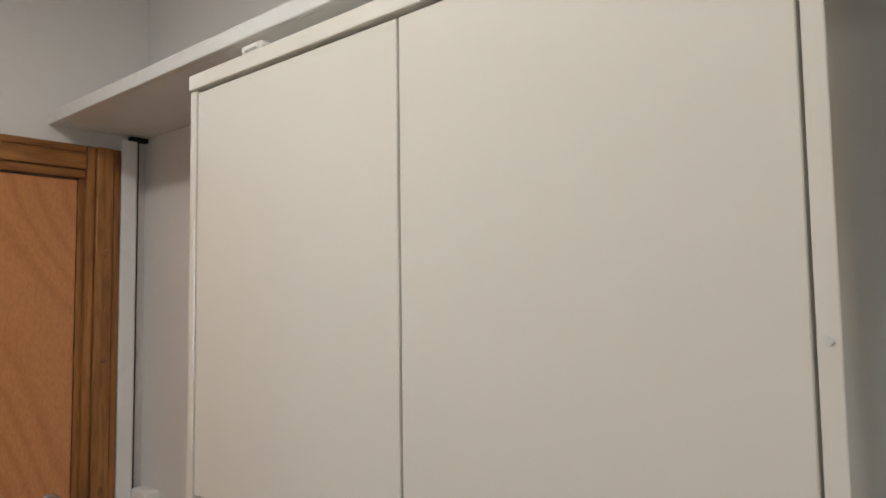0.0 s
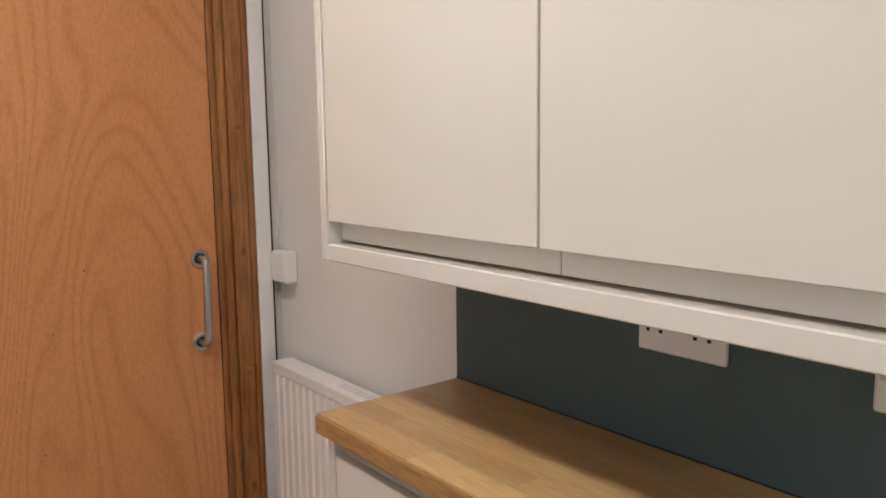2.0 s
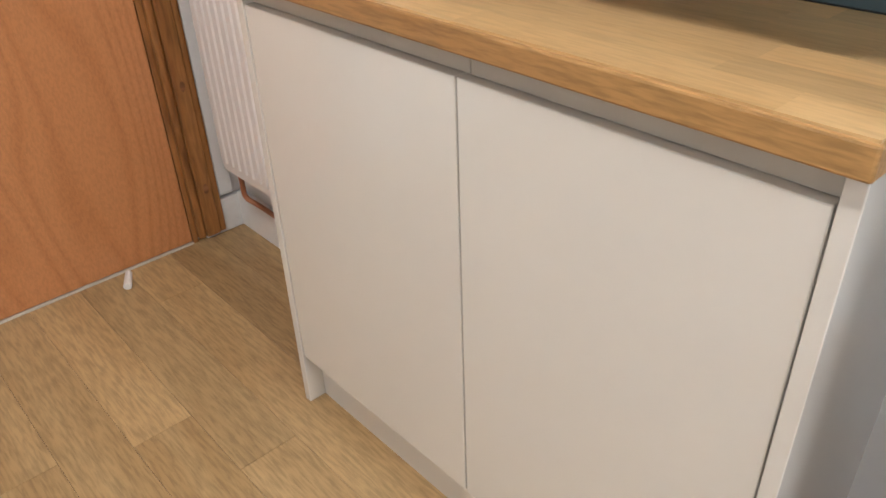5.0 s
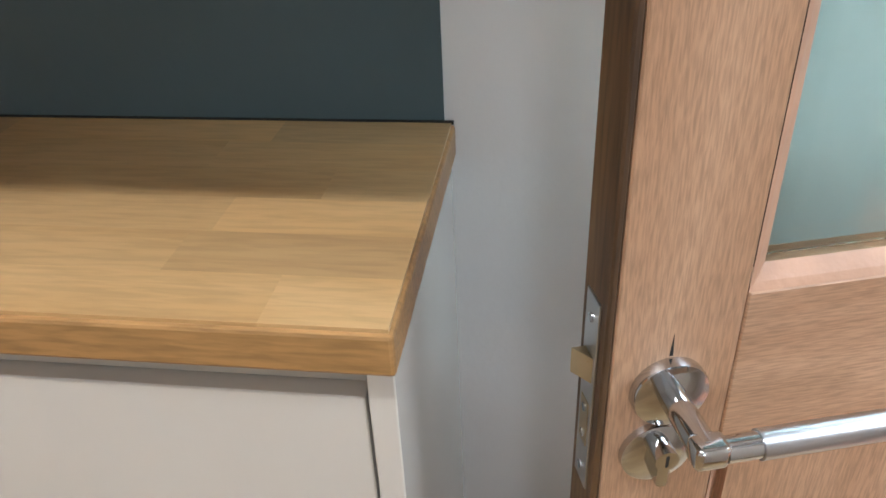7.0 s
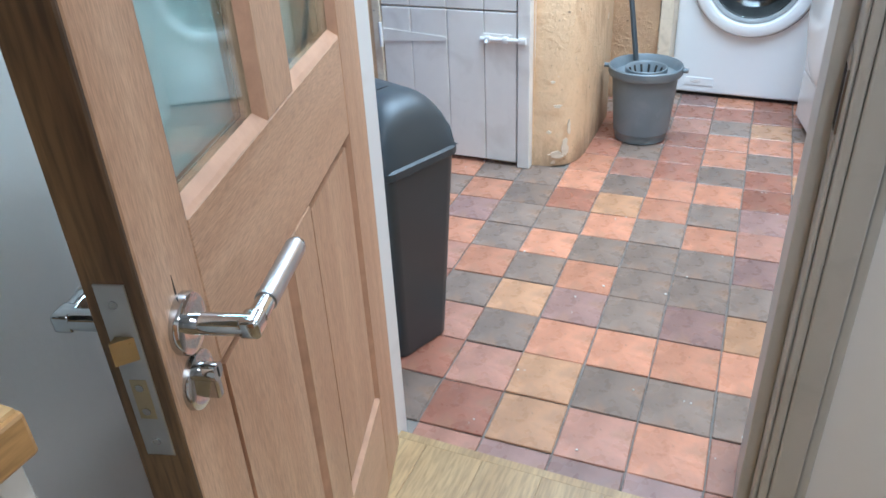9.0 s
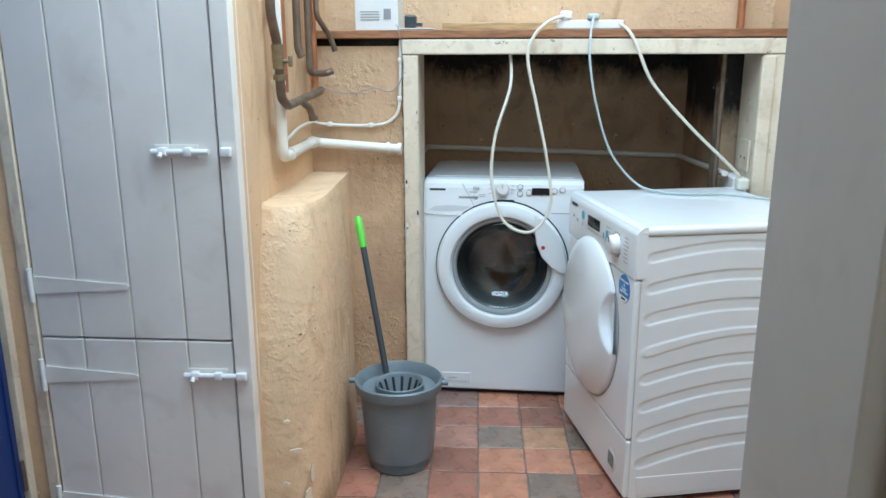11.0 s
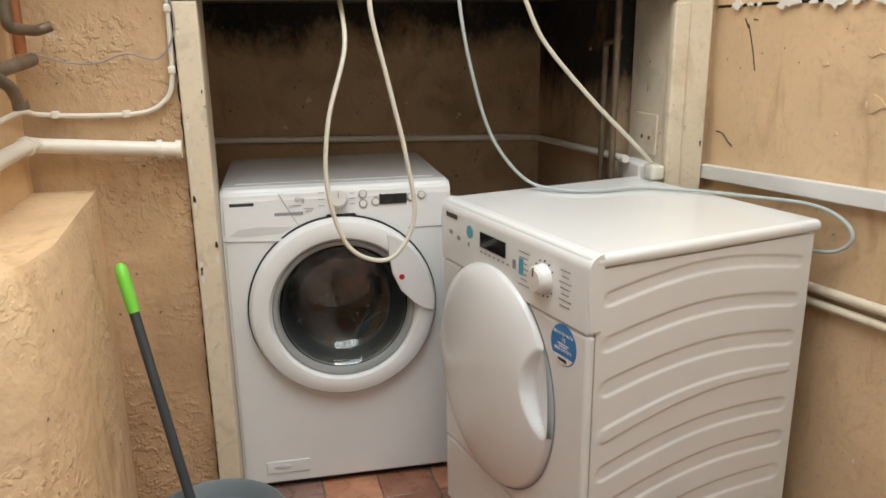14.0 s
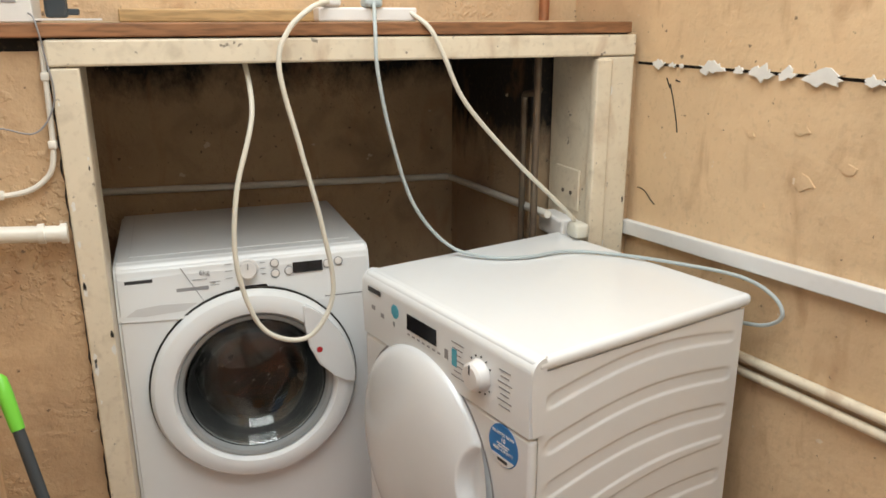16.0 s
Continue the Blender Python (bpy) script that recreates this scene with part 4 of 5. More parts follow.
for a in (95, 215, 335):
    ca, sa = math.cos(radians(a)), math.sin(radians(a))
    bm = B(); tube(bm, [(0.165 * ca, 0.12, DZ + 0.165 * sa), (0.135 * ca, 0.17, DZ + 0.135 * sa), (0.132 * ca, 0.34, DZ + 0.132 * sa), (0.165 * ca, 0.42, DZ + 0.165 * sa)], 0.022, 14, 6); part("drum_paddle", bm, drum_metal, wm)
    for k in (-1, 0, 1):
        b = radians(a + 60 + k * 9)
        bm = B(); tube(bm, [(0.03 * math.cos(b), 0.408, DZ + 0.03 * math.sin(b)), (0.09 * math.cos(b + 0.05), 0.424, DZ + 0.09 * math.sin(b + 0.05)), (0.145 * math.cos(b + 0.16), 0.415, DZ + 0.145 * math.sin(b + 0.16))], 0.006, 8, 5); part("drum_rib", bm, drum_metal, wm)
pane_grey = mat("porthole_glass", (0.62, 0.64, 0.63), 0.03, var=0.0, trans=1.0)
bowl = part("porthole", disc([(0.172, 0.010), (0.165, 0.004), (0.150, -0.03), (0.125, -0.060), (0.08, -0.072), (0.0, -0.075), (0.0, -0.069), (0.078, -0.066), (0.120, -0.055), (0.144, -0.028), (0.158, 0.006), (0.165, 0.014), (0.172, 0.010)], 0, DZ), pane_grey, wm, "bowl-shaped clear porthole glass", smooth=60)
bowl.visible_shadow = False

# handle panel at the upper right of the ring
o = []
for k in range(13):
    a = radians(-4 + k * 5.2)
    o.append((0.2385 * math.cos(a), 0.2385 * math.sin(a)))
o += [(0.118, 0.200), (0.120, 0.150), (0.128, 0.095), (0.150, 0.045), (0.185, 0.010), (0.215, -0.012)]
bm = B(); prism(bm, o, Matrix(((1, 0, 0, 0), (0, 0, -1, -0.020), (0, 1, 0, DZ), (0, 0, 0, 1))), 0.026)
bmesh.ops.bevel(bm, geom=[e for e in bm.edges if all(v.co.y < -0.04 for v in e.verts)], offset=0.004, segments=2, affect="EDGES")
part("door_handle", bm, machine_white, wm)
bm = B(); cyl(bm, (0.152, -0.0455, DZ + 0.085), (0.152, -0.0475, DZ + 0.085), 0.0075, seg=20); part("red_mark", bm, red_spot, wm)
# fascia
TL = lambda x, z: Matrix.Translation((x, -0.0012 + 0.11 * max(0, z - 0.735), z)) @ pose(0, 0, 0, 83)
bm = B(); lathe(bm, [(0.0, 0.020), (0.019, 0.020), (0.021, 0.017), (0.0225, 0.003), (0.026, 0.001), (0.026, 0)], 32, Matrix.Translation((-0.002, 0.006, 0.823)) @ pose(0, 0, 0, 80)); part("dial", bm, plastic_white, wm)
bm = B(); box(bm, -0.001 - 0.002, 0.001 - 0.002, -0.0175, -0.0145, 0.829, 0.843); part("dial_mark", bm, grey_ink, wm)
bm = B(); prism(bm, [(-0.036, -0.013), (0.036, -0.013), (0.036, 0.013), (-0.036, 0.013)], TL(0.142, 0.815), 0.0015); part("display", bm, black_gloss, wm)
for x, z in ((0.063, 0.831), (0.063, 0.806), (0.096, 0.809), (0.190, 0.817), (0.218, 0.821)):
    bm = B(); lathe(bm, [(0.0, 0.003), (0.0075, 0.003), (0.009, 0.001), (0.0098, 0.0)], 20, TL(x, z)); part("button", bm, plastic_white, wm)
    bm = B(); lathe(bm, [(0.0092, 0.0012), (0.0106, 0.0014), (0.0112, 0.0003)], 20, TL(x, z)); part("button_ring", bm, grey_ink, wm)
bm = B(); prism(bm, [(-0.036, -0.009), (0.036, -0.009), (0.041, 0.0), (0.036, 0.009), (-0.036, 0.009), (-0.041, 0.0)], TL(0.004, 0.774), 0.001); part("size_badge", bm, black_gloss, wm)
text("badge_lettering", "RANGE 4", 0.0125, TL(0.004, 0.7695) @ Matrix.Translation((0, 0, 0.0014)), white_ink, wm, "CENTER")
bm = B(); box(bm, 0.0, 0.072, -0.0005, 0.0075, 0, 0.0004); bm.transform(TL(-0.165, 0.786)); part("model_mark", bm, grey_ink, wm)
text("load_lettering", "6kg", 0.017, TL(-0.112, 0.820) @ Matrix.Translation((0, 0, 0.0005)), grey_ink, wm)
bm = B(); box(bm, -0.030, 0.030, -0.004, 0.004, 0, 0.0004); me_m = TL(-0.245, 0.818); bm.transform(me_m); part("logo", bm, ink, wm)
for x, z, w in ((-0.078, 0.790, 0.012), (-0.078, 0.783, 0.010), (-0.112, 0.799, 0.016), (-0.045, 0.812, 0.008), (-0.045, 0.795, 0.008), (-0.045, 0.828, 0.008), (0.035, 0.824, 0.006), (0.035, 0.810, 0.006), (0.035, 0.797, 0.006), (0.063, 0.828, 0.006), (0.096, 0.811, 0.005)):
    bm = B(); box(bm, -w, w, -0.0008, 0.0008, 0, 0.0004); bm.transform(TL(x, z + 0.011)); part("small_print", bm, grey_ink, wm)
# soap drawer and filter flap
bm = B(); prism(bm, [(-0.290, -0.035), (-0.115, -0.043), (-0.088, -0.030), (-0.125, 0.040), (-0.148, 0.066), (-0.290, 0.060)], TL(0, 0.762), 0.0006); part("soap_drawer", bm, machine_white, wm)
bm = B(); prism(bm, [(-0.28, -0.030), (-0.24, -0.034), (-0.150, -0.030), (-0.120, -0.014), (-0.20, -0.010), (-0.255, -0.014)], TL(0, 0.770), 0.0014); part("drawer_grip", bm, machine_grey, wm)
bm = B(); tube(bm, [(-0.152, 0.0085, 0.842), (-0.125, 0.0045, 0.792), (-0.098, -0.0002, 0.742), (-0.088, -0.0010, 0.728)], 0.0009, 6, 4); part("drawer_seam", bm, grey_ink, wm)
bm = B(); box(bm, -0.2965, -0.145, -0.0006, 0.001, 0.7245, 0.7265); part("fascia_seam", bm, grey_ink, wm)
bm = B(); box(bm, 0.18, 0.2965, -0.0006, 0.001, 0.7345, 0.7365); part("fascia_seam", bm, grey_ink, wm)
bm = B(); box(bm, -0.235, -0.115, -0.003, 0.001, 0.050, 0.088, 0.0025, 2); part("filter_flap", bm, machine_white, wm)
bm = B(); lathe(bm, [(0.0, 0.002), (0.022, 0.0015), (0.026, 0.0)], 20, Matrix.Translation((-0.19, -0.0025, 0.070)) @ pose(0, 0, 0, 90) @ Matrix.Diagonal((1, 0.3, 1, 1))); part("flap_grip", bm, machine_grey, wm)

# tumble dryer, standing askew in front of the alcove
TM = Matrix.Translation((3.810, -0.853, FZ)) @ pose(0, 0, 0, 0, 0, 192.5)
td = thing("tumble_dryer", "white tumble dryer with ribbed sides standing askew", "tumble dryer", m=TM)
bm = B(); box(bm, -0.294, 0.2875, 0.018, 0.575, 0.018, 0.822, 0.006, 3); part("body", bm, machine_white, td)
bm = B(); box(bm, -0.299, 0.299, 0.004, 0.592, 0.822, 0.8490, 0.012, 5); part("top_plate", bm, machine_white, td)
bm = B()
prism(bm, [(0.0, 0.700), (-0.003, 0.703), (-0.004, 0.790), (-0.002, 0.816)] + [(0.026 - 0.028 * math.cos(radians(a)), 0.8215 + 0.0285 * math.sin(radians(a))) for a in range(0, 91, 9)] + [(0.034, 0.8495), (0.034, 0.700)], Matrix(((0, 0, 1, -0.2985), (1, 0, 0, 0), (0, 1, 0, 0), (0, 0, 0, 1))), 0.597)
bmesh.ops.bevel(bm, geom=[e for e in bm.edges if abs(e.verts[0].co.x - e.verts[1].co.x) < 1e-4], offset=0.006, segments=3, affect="EDGES", clamp_overlap=True)
part("fascia", bm, machine_white, td, smooth=40)
bm = B(); box(bm, -0.296, 0.296, 0.000, 0.020, 0.215, 0.698, 0.008, 3); part("front_panel", bm, machine_white, td)
bm = B(); box(bm, -0.296, 0.296, 0.002, 0.020, 0.025, 0.212, 0.006, 3); part("kick_panel", bm, machine_white, td)
bm = B(); box(bm, -0.27, 0.27, 0.03, 0.54, 0.0, 0.018); part("base", bm, dark_gap, td)
# domed oval door, flat on its right side
def dryer_door(x, z):
    """Height of the door over the front panel: a dome with a hand scoop bitten into its edge."""
    r = math.hypot((x + 0.048) / 0.244, (z - 0.485) / 0.2576)
    dome = 0.006 + 0.044 * max(0.0, 1 - r ** 2.6) ** 0.62 if r < 0.999 else 0.0
    k = (z - 0.548) / 0.105
    if abs(k) < 1:
        s = max(0.0, min(1.0, (x - (0.122 + 0.055 * k * k)) / 0.012))
        s = s * s * (3 - 2 * s)
        dome = dome * (1 - s) + (0.003 + 0.55 * max(0.0, x - 0.155) ** 1.2) * s
    return dome


bm = B()
rings = [[bm.verts.new((-0.048 + 0.244 * q / 90 * math.cos(a), -dryer_door(-0.048 + 0.244 * q / 90 * math.cos(a), 0.485 + 0.2576 * q / 90 * math.sin(a)), 0.485 + 0.2576 * q / 90 * math.sin(a))) for a in [2 * math.pi * k / 240 for k in range(240)]] for q in range(1, 91)]
bm.faces.new(rings[0])
for p, q in zip(rings, rings[1:]):
    for k in range(240):
        bm.faces.new((p[k], p[(k + 1) % 240], q[(k + 1) % 240], q[k]))
part("door", bm, machine_white, td, "domed oval white door with a scooped grip", smooth=50)
bm = B(); lathe(bm, [(0.226, 0.0012), (0.230, 0.0012), (0.230, 0.0)], 64, Matrix.Translation((-0.048, 0.0, 0.485)) @ pose(0, 0, 0, 90) @ Matrix.Diagonal((1.09, 1.15, 1, 1))); part("door_gap", bm, grey_ink, td)
# fascia print
FD = lambda x, z: Matrix.Translation((x, -0.0041, z)) @ pose(0, 0, 0, 90)
bm = B(); prism(bm, [(-0.055, -0.017), (0.055, -0.017), (0.055, 0.017), (-0.055, 0.017)], FD(-0.045, 0.790), 0.0015); part("display", bm, black_gloss, td)
bm = B(); lathe(bm, [(0.0, 0.026), (0.022, 0.025), (0.027, 0.020), (0.029, 0.004), (0.031, 0.0)], 36, FD(0.155, 0.770)); part("dial", bm, plastic_white, td)
bm = B(); box(bm, 0.1535, 0.1565, -0.0305, -0.0285, 0.777, 0.795); part("dial_mark", bm, ink, td)
bm = B(); prism(bm, [(0.016 * math.cos(k), 0.016 * math.sin(k)) for k in [i * math.pi / 4 + 0.4 for i in range(8)]], FD(-0.150, 0.795), 0.0006); part("badge", bm, cyan_sticker, td)
for k in range(7):
    bm = B(); box(bm, -0.005, 0.005, -0.002, 0.002, 0, 0.0006); bm.transform(FD(-0.095 + k * 0.019, 0.762)); part("touch_key", bm, grey_ink, td)
for k in range(12):
    a = radians(35 + k * 26)
    bm = B(); cyl(bm, (0.155 + 0.036 * math.cos(a), -0.003, 0.770 + 0.036 * math.sin(a)), (0.155 + 0.036 * math.cos(a), -0.0052, 0.770 + 0.036 * math.sin(a)), 0.0018, seg=8); part("dial_tick", bm, ink, td)
for k in range(7):
    for sx in (-1, 1):
        w = 0.012 + 0.004 * ((k * 7 + sx) % 3)
        bm = B(); box(bm, -w, w, -0.0011, 0.0011, 0, 0.0005); bm.transform(FD(0.155 + sx * 0.072, 0.735 + k * 0.0115)); part("small_print", bm, grey_ink, td)
for x, z, w in ((-0.245, 0.775, 0.008), (-0.205, 0.768, 0.007), (-0.155, 0.765, 0.004), (0.045, 0.775, 0.006), (0.045, 0.765, 0.006)):
    bm = B(); box(bm, -w, w, -0.005, 0.005, 0, 0.0005); bm.transform(FD(x, z)); part("small_print", bm, grey_ink, td)
bm = B(); box(bm, 0.064, 0.080, -0.0048, -0.0030, 0.755, 0.790); part("energy_mark", bm, cyan_sticker, td)
bm = B(); box(bm, -0.028, 0.028, -0.0055, 0.0055, 0, 0.0006); bm.transform(FD(-0.240, 0.815)); part("logo", bm, ink, td)
# round blue sticker
bm = B(); lathe(bm, [(0.0, 0.0008), (0.0415, 0.0008), (0.042, 0.0)], 40, Matrix.Translation((0.222, -0.0002, 0.655)) @ pose(0, 0, 0, 90)); part("sticker", bm, blue_sticker, td, "round blue registration sticker")
ST = lambda z: Matrix.Translation((0.222, -0.0014, z)) @ pose(0, 0, 0, 90)
text("sticker_lettering", "REGISTER NOW", 0.0088, ST(0.674), white_ink, td, "CENTER")
text("sticker_lettering", "10", 0.013, ST(0.661), white_ink, td, "CENTER")
for z, w in ((0.656, 0.018), (0.651, 0.014)):
    bm = B(); box(bm, -w, w, -0.0012, 0.0012, 0, 0.0004); bm.transform(ST(z)); part("sticker_line", bm, white_ink, td)
text("sticker_lettering", "0800 479 0771", 0.0095, ST(0.641), white_ink, td, "CENTER")
bm = B(); prism(bm, [(0.040 * math.cos(radians(a)), 0.040 * math.sin(radians(a))) for a in range(215, 326, 11)], ST(0.655), 0.0005); part("sticker_panel", bm, white_ink, td)
bm = B(); box(bm, -0.014, 0.014, -0.003, 0.003, 0, 0.0006); bm.transform(Matrix.Translation((0, -0.0008, 0)) @ ST(0.625)); part("logo", bm, ink, td)
# side sheet with pressed ribs: front lower, front upper, back upper, back lower heights, depth
RIBS = ((0.742, 0.776, 0.776, 0.748, -1), (0.652, 0.688, 0.696, 0.662, -1), (0.560, 0.600, 0.612, 0.574, -1), (0.462, 0.500, 0.535, 0.512, 1), (0.378, 0.418, 0.455, 0.418, -1), (0.290, 0.330, 0.375, 0.335, -1), (0.200, 0.240, 0.292, 0.250, -1), (0.110, 0.150, 0.205, 0.165, -1))


def pressed(y, z):
    t = (y - 0.034) / 0.514
    if not 0 < t < 1:
        return 0.0
    for z0, z1, z2, z3, sign in RIBS:
        arch = 0.030 * math.sin(math.pi * t)
        lo, hi = z0 + (z3 - z0) * t + arch, z1 + (z2 - z1) * t + arch
        if lo < z < hi:
            r = (hi - lo) / 2
            e = min(y - 0.034, 0.548 - y)
            d = r - math.hypot(z - (lo + hi) / 2, max(0.0, r - e))
            s = max(0.0, min(1.0, d / 0.0060))
            return sign * 0.0028 * s * s * (3 - 2 * s)
    return 0.0


ys = [0.019 + 0.554 * k / 84 for k in range(85)]
zs = [0.020 + 0.801 * k / 300 for k in range(301)]
sheet = bpy.data.meshes.new("side_sheet")
sheet.from_pydata([(0.2935 + pressed(y, z), y, z) for z in zs for y in ys] + [(0.2880, y, z) for y, z in ((0.019, 0.020), (0.573, 0.020), (0.573, 0.821), (0.019, 0.821))], [],
                  [(r * 85 + k, r * 85 + k + 1, r * 85 + 86 + k, r * 85 + 85 + k) for r in range(300) for k in range(84)])
bm = B(); bm.from_mesh(sheet)
part("side_panel", bm, machine_white, td, "white side sheet with pressed ribs", smooth=80)
bm = B(); box(bm, 0.292, 0.2952, 0.040, 0.560, 0.03, 0.09, 0.001, 1); part("side_seam", bm, machine_white, td)
bm = B(); lathe(bm, [(0.0, 0.002), (0.034, 0.002), (0.036, 0.0)], 24, Matrix.Translation((0.19, 0.002, 0.095)) @ pose(0, 0, 0, 90)); part("vent", bm, machine_grey, td)
for k in range(5):
    bm = B(); box(bm, 0.168, 0.212, -0.0010, 0.0005, 0.077 + k * 0.009, 0.080 + k * 0.009); part("vent_slot", bm, dark_gap, td)

# mop bucket, wringer, mop
bk = thing("mop_bucket", "grey plastic mop bucket with a wringer", "bucket", base=(3.74, -0.225, FZ))
C = Matrix.Translation((3.74, -0.225, FZ))
bm = B(); lathe(bm, [(0.0, 0.003), (0.092, 0.0), (0.100, 0.006), (0.103, 0.035), (0.108, 0.040), (0.124, 0.245), (0.124, 0.262), (0.138, 0.264), (0.141, 0.272), (0.141, 0.296), (0.136, 0.300), (0.131, 0.294), (0.120, 0.262), (0.098, 0.012), (0.0, 0.010)], 44, C); part("pail", bm, grey_plastic, bk, smooth=45)
bm = B(); lathe(bm, [(0.128, 0.268), (0.118, 0.262), (0.075, 0.262), (0.072, 0.266)], 44, C @ Matrix.Translation((-0.0, 0, 0))); part("drain_tray", bm, grey_plastic, bk)
W = C @ Matrix.Translation((-0.040, -0.008, 0))
bm = B(); lathe(bm, [(0.070, 0.262), (0.078, 0.270), (0.079, 0.300), (0.076, 0.303), (0.072, 0.298)], 36, W); part("wringer_ring", bm, grey_plastic, bk)
bm = B(); lathe(bm, [(0.072, 0.298), (0.040, 0.215), (0.0, 0.210)], 36, W); part("wringer_cone", bm, grey_plastic, bk)
for k in range(14):
    a = 2 * math.pi * k / 14
    p = lambda r, z: W @ Vector((r * math.cos(a), r * math.sin(a), z))
    bm = B(); tube(bm, [p(0.0675, 0.290), p(0.058, 0.266), p(0.046, 0.236)], 0.0042, 8, 3); part("wringer_slot", bm, dark_gap, bk)
for sy in (-1, 1):
    bm = B(); cyl(bm, (3.74, -0.225 + sy * 0.136, FZ + 0.284), (3.74, -0.225 + sy * 0.160, FZ + 0.284), 0.009, seg=16); part("handle_lug", bm, grey_plastic, bk)
bm = B(); tube(bm, [(3.74 + 0.146 * math.sin(radians(a)), -0.225 + 0.150 * math.cos(radians(a)), FZ + 0.284 - 0.022 * math.sin(radians(a))) for a in range(0, 181, 20)], 0.004, 8, 3); part("carry_handle", bm, satin, bk)
mp = thing("mop", "grey metal mop handle with a bright green grip", "mop", base=(3.76, -0.2, 0.1))
def along(t):
    return tuple(Vector((3.765, -0.208, 0.10)).lerp(Vector((3.955, -0.068, 0.745)), t))
bm = B(); cyl(bm, along(0), along(0.87), 0.0105, seg=16); part("pole", bm, dark_plastic, mp)
bm = B(); lathe(bm, [(0.0118, 0.0), (0.0125, 0.01), (0.0135, 0.07), (0.0120, 0.098), (0.006, 0.106), (0.0, 0.107)], 20, Matrix.Translation(along(0.855)) @ (Vector(along(1)) - Vector(along(0))).to_track_quat("Z", "Y").to_matrix().to_4x4()); part("grip", bm, green_plastic, mp, "bright green plastic grip")
bm = B(); lathe(bm, [(0.0, 0.0), (0.06, 0.004), (0.055, 0.035), (0.02, 0.07), (0.0, 0.075)], 20, Matrix.Translation((3.765, -0.208, FZ + 0.075))); part("mop_head", bm, card, mp)

# swing bin
BM = Matrix.Translation((2.243, 0.150, FZ)) @ pose(0, 0, 0, 0, 0, -21.2)
sb = thing("swing_bin", "tall dark grey plastic swing-lid bin", "bin", m=BM)
def rr(hx, hy, r, n=6):
    pts = []
    for cx, cy, a0 in ((hx - r, hy - r, 0), (-hx + r, hy - r, 90), (-hx + r, -hy + r, 180), (hx - r, -hy + r, 270)):
        pts += [(cx + r * math.cos(radians(a0 + 90 * k / n)), cy + r * math.sin(radians(a0 + 90 * k / n))) for k in range(n + 1)]
    return pts
def loft(bm, rings):
    vs = [[bm.verts.new((x, y, z)) for x, y in pts] for pts, z in rings]
    for a, b in zip(vs, vs[1:]):
        for k in range(len(a)):
            bm.faces.new((a[k], a[(k + 1) % len(a)], b[(k + 1) % len(b)], b[k]))
    bm.faces.new(vs[0][::-1]); bm.faces.new(vs[-1])
    return bm
part("body", loft(B(), [(rr(0.085, 0.122, 0.03), 0.0), (rr(0.088, 0.125, 0.03), 0.004), (rr(0.112, 0.158, 0.03), 0.515)]), dark_plastic, sb)
part("rim", loft(B(), [(rr(0.114, 0.160, 0.03), 0.512), (rr(0.119, 0.166, 0.032), 0.516), (rr(0.119, 0.166, 0.032), 0.532), (rr(0.114, 0.160, 0.03), 0.537)]), dark_plastic, sb)
bm = B()
N = 22
gv = {}
for i in range(N + 1):
    for j in range(N + 1):
        u, v = -1 + 2 * i / N, -1 + 2 * j / N
        hgt = max(0.0, (1 - abs(u) ** 3.2)) ** 0.5 * max(0.0, (1 - abs(v) ** 5)) ** 0.5
        gv[i, j] = bm.verts.new((0.114 * u * (0.97 + 0.03 * abs(v)), 0.160 * v, 0.534 + 0.138 * hgt))
for i in range(N):
    for j in range(N):
        bm.faces.new((gv[i, j], gv[i + 1, j], gv[i + 1, j + 1], gv[i, j + 1]))
part("lid", bm, dark_plastic, sb, "domed dark grey lid", smooth=80)
bm = B(); tube(bm, [(-0.108, -0.030, 0.588), (-0.085, -0.036, 0.633), (-0.03, -0.040, 0.668), (0.03, -0.040, 0.668), (0.085, -0.036, 0.633)], 0.0016, 6, 4); part("flap_seam", bm, dark_gap, sb)
bm = B(); lathe(bm, [(0.0, 0.004), (0.04, 0.003), (0.05, -0.004)], 24, Matrix.Translation((-0.085, 0.055, 0.622)) @ pose(0, 0, 0, 0, -48, 0) @ Matrix.Diagonal((0.7, 1.2, 1, 1))); part("flap_scoop", bm, dark_plastic, sb)

